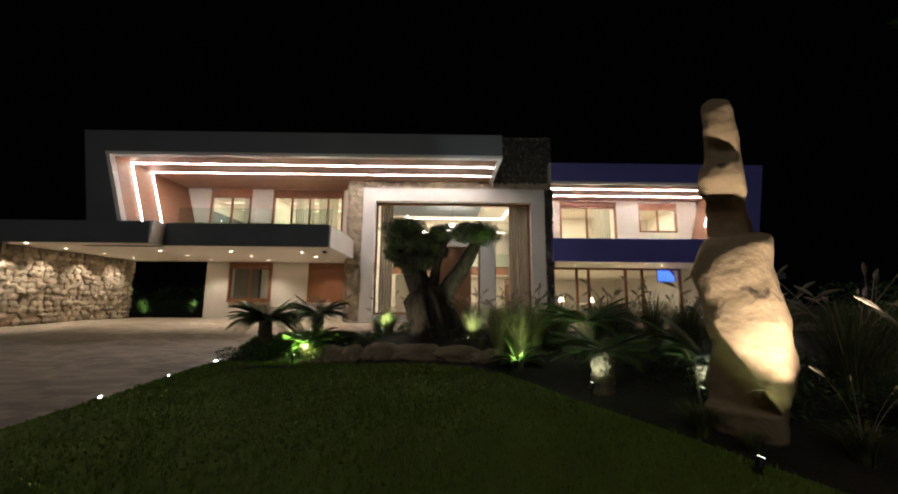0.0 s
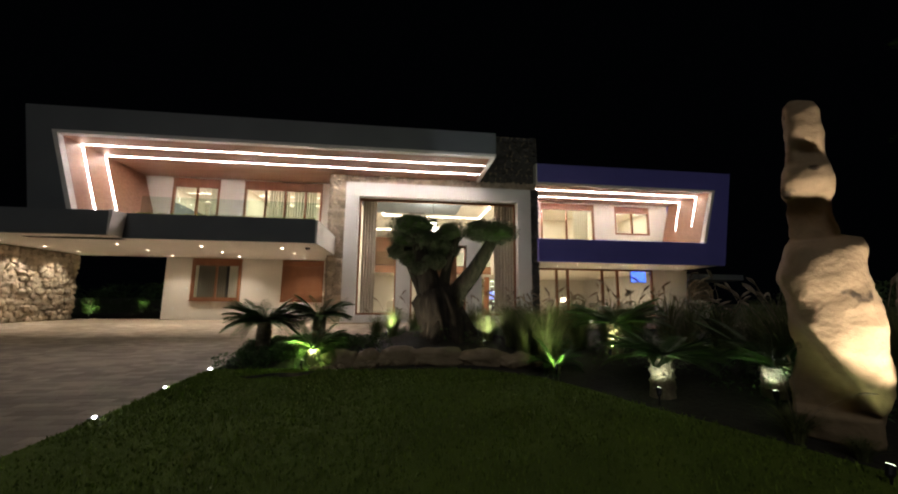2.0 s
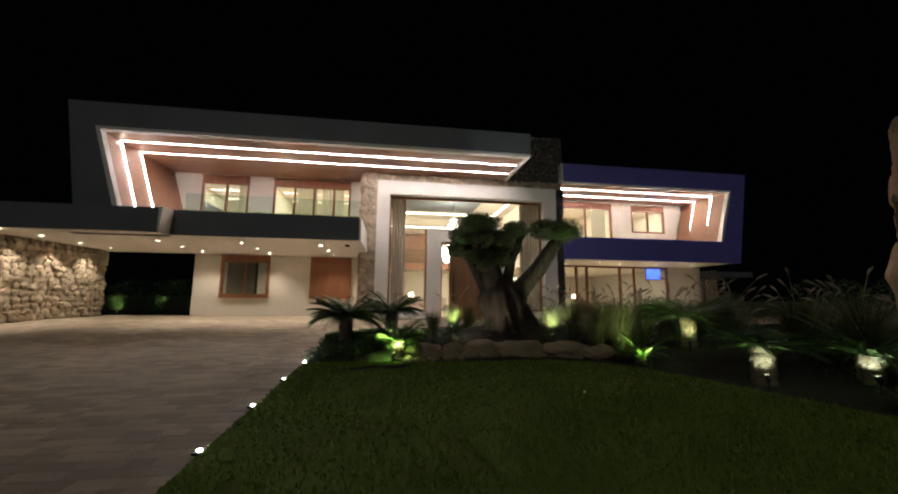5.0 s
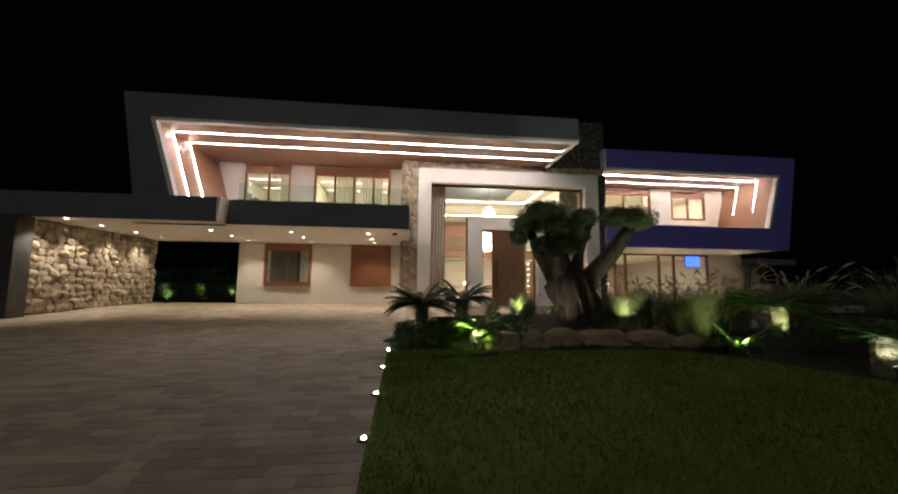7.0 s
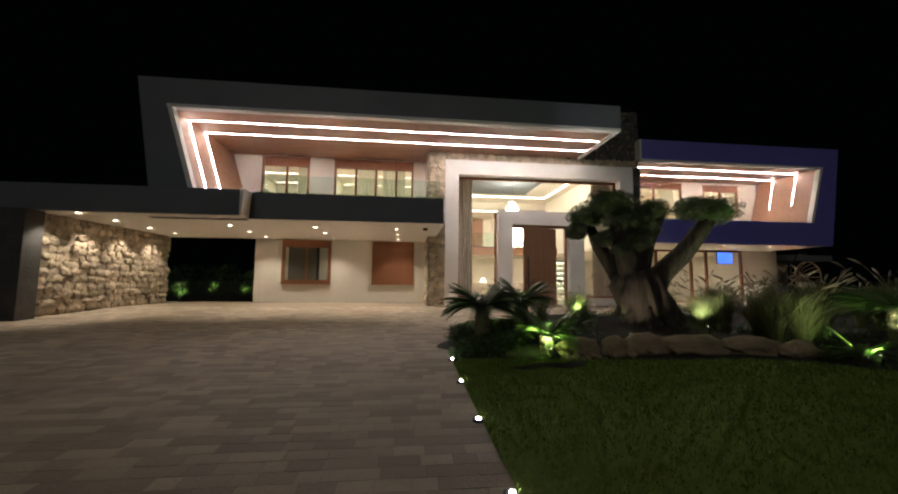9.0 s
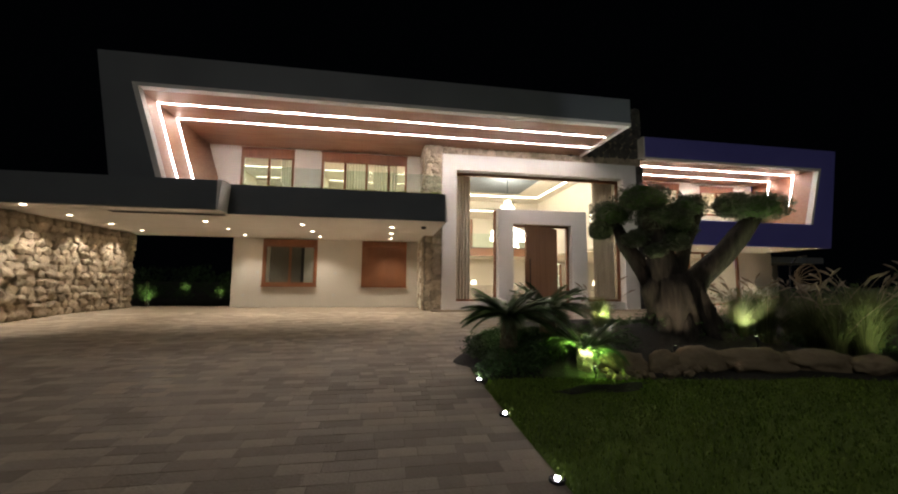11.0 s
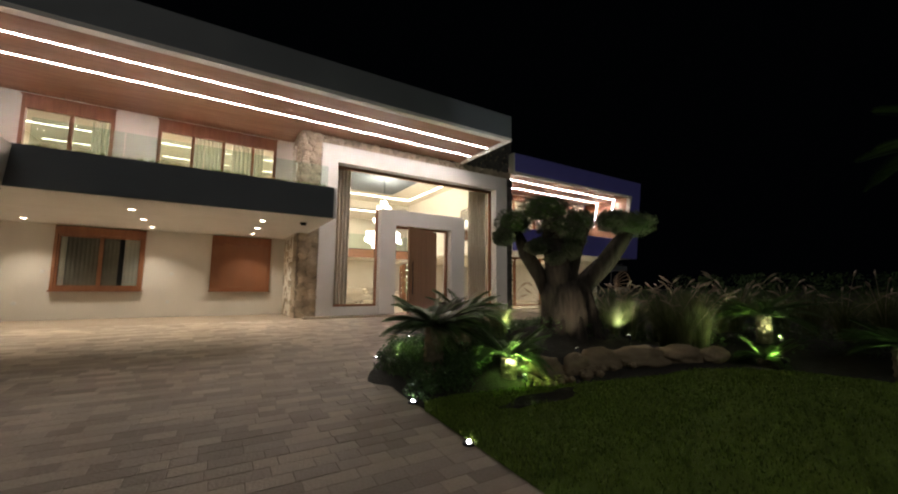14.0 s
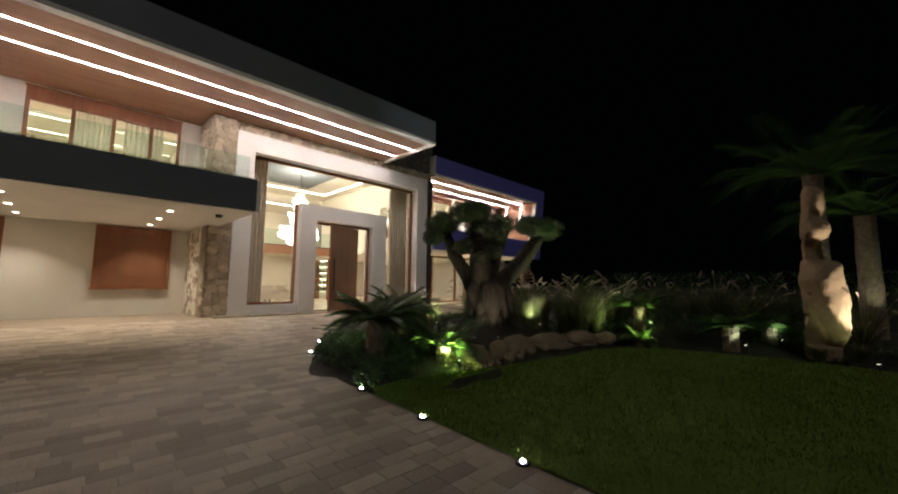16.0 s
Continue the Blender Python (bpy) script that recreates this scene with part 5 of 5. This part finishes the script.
tagged(link("bare_patch", bm, M_SOIL), "dark bare worn patch in the lawn", "soil", "", "structure")

# ---- stones of the walls ----
def stone_meshes(mat, n):
    out = []
    for k in range(n):
        bm = bmesh.new()
        m = 6
        lo = [bm.verts.new((0.5 * math.cos(a) * random.uniform(0.75, 1.25), 0.0, 0.5 * math.sin(a) * random.uniform(0.75, 1.25))) for a in [2 * math.pi * (i + random.uniform(-0.25, 0.25)) / m for i in range(m)]]
        hi = [bm.verts.new((v.co.x * random.uniform(0.68, 0.9), -random.uniform(0.6, 1.0), v.co.z * random.uniform(0.68, 0.9))) for v in lo]
        mid = bm.verts.new((random.uniform(-0.1, 0.1), -random.uniform(0.95, 1.25), random.uniform(-0.1, 0.1)))
        for i in range(m):
            j = (i + 1) % m
            bm.faces.new((lo[i], lo[j], hi[j], hi[i]))
            bm.faces.new((hi[i], hi[j], mid))
        bmesh.ops.recalc_face_normals(bm, faces=bm.faces)
        me = bpy.data.meshes.new("stone")
        bm.to_mesh(me)
        bm.free()
        me.materials.append(mat)
        out.append(me)
    return out


def rubble(wall, m, w, h, size, meshes, depth=0.06):
    """Stones proud of a wall face: m puts the face's corner, x along and z up, outwards -y."""
    z, row = size * 0.3, 0
    while z < h + size * 0.1:
        x = random.uniform(0, size * 0.5)
        while x < w + size * 0.1:
            s = size * random.uniform(0.75, 1.5)
            cx, cz = min(max(x + s * 0.4, s * 0.42), w - s * 0.42), min(max(z + random.uniform(-0.12, 0.12) * size, size * 0.35), h - size * 0.35)
            o = new("stone", random.choice(meshes))
            o.parent = wall
            o.matrix_basis = m @ pose(cx, 0, cz, random.uniform(-7, 7), random.uniform(-25, 25), random.uniform(-7, 7)) @ Matrix.Diagonal((s * 1.12, depth * random.uniform(0.5, 1.6), size * random.uniform(0.95, 1.45), 1))
            x += s * 0.92
        z += size * 0.80
        row += 1


TAN, DARK = stone_meshes(M_STONE, 9), stone_meshes(M_DARKSTONE, 5)
obs = bpy.data.objects
rubble(obs["carport_stone_wall"], pose(-14.93, 12.75, 0.56, 0, 0, 90), 5.75, 2.77, 0.27, TAN, 0.10)
rubble(obs["stone_pier"], pose(-4.12, 18.69, 0.58, 0, 0, -90), 2.27, 2.75, 0.26, TAN, 0.05)
rubble(obs["stone_pier"], pose(-4.12, 17.86, 4.0, 0, 0, -90), 1.44, 2.8, 0.26, TAN, 0.05)
rubble(obs["stone_pier"], pose(-4.12, 16.42, 0.58), 0.66, 6.2, 0.24, TAN, 0.05)
rubble(obs["stone_band"], pose(-3.47, 16.5, 6.5), 8.4, 0.31, 0.22, TAN, 0.05)
rubble(obs["stone_tower"], pose(1.6, 16.5, 6.84), 3.4, 2.16, 0.27, DARK, 0.05)
rubble(obs["stone_strip"], pose(4.62, 16.5, 0.6), 0.4, 5.9, 0.26, DARK, 0.05)

# ---- pavers of the driveway ----
def paver_verts(w, d, h, e=0.008):
    vs = []
    for z, i in ((-0.03, 0), (h - e, 0), (h, e)):
        vs += [(-w / 2 + i, -d / 2 + i, z), (w / 2 - i, -d / 2 + i, z), (w / 2 - i, d / 2 - i, z), (-w / 2 + i, d / 2 - i, z)]
    fs = [(8, 9, 10, 11)]
    for b in (0, 4):
        for i in range(4):
            j = (i + 1) % 4
            fs.append((b + i, b + j, b + 4 + j, b + 4 + i))
    return vs, fs


SIZES = [0.18, 0.25, 0.32, 0.40]
PAVE = []
for w in SIZES:
    me = bpy.data.meshes.new("paver")
    v, f = paver_verts(w - 0.004, 0.157, 0.0026, 0.002)
    me.from_pydata(v, [], f)
    me.materials.append(M_PAVER)
    PAVE.append(me)


def drive_edge(y):
    if y < 7.5:
        return -4.23
    for (xa, ya), (xb, yb) in zip(ARC, ARC[1:]):
        if ya <= y <= yb:
            return xa + (xb - xa) * (y - ya) / (yb - ya) - 0.03
    return 5.1


near, far = [], []
y = -0.9
while y < 16.0:
    x = drive_edge(y)
    x = min(x, 5.0)
    while x > -21:
        w = random.choice(SIZES)
        x -= w
        (near if 4.2 < y < 7.2 and x > -7.6 else far).append((x + w / 2, y, w))
    y += 0.160
random.shuffle(near)
far += near[300:]
tilt = math.degrees(math.atan(0.0335))
for x, y, w in near[:300]:
    o = new("paver", PAVE[SIZES.index(w)])
    o.parent = drive
    o.matrix_basis = pose(x, y, ground_z(y) - 0.012 + random.uniform(-0.0012, 0.0012), tilt + random.uniform(-0.2, 0.2), random.uniform(-0.2, 0.2), random.uniform(-0.6, 0.6))
vs, fs = [], []
for x, y, w in far:
    v, f = paver_verts(w - 0.004, 0.157, 0.0026, 0.002)
    dz = random.uniform(-0.0012, 0.0012)
    b = len(vs)
    vs += [(x + p[0], y + p[1], ground_z(y + p[1]) - 0.012 + p[2] + dz) for p in v]
    fs += [tuple(b + i for i in q) for q in f]
tagged(raw("paver_field", vs, fs, M_PAVER2, drive), "", "", "", "stuff")
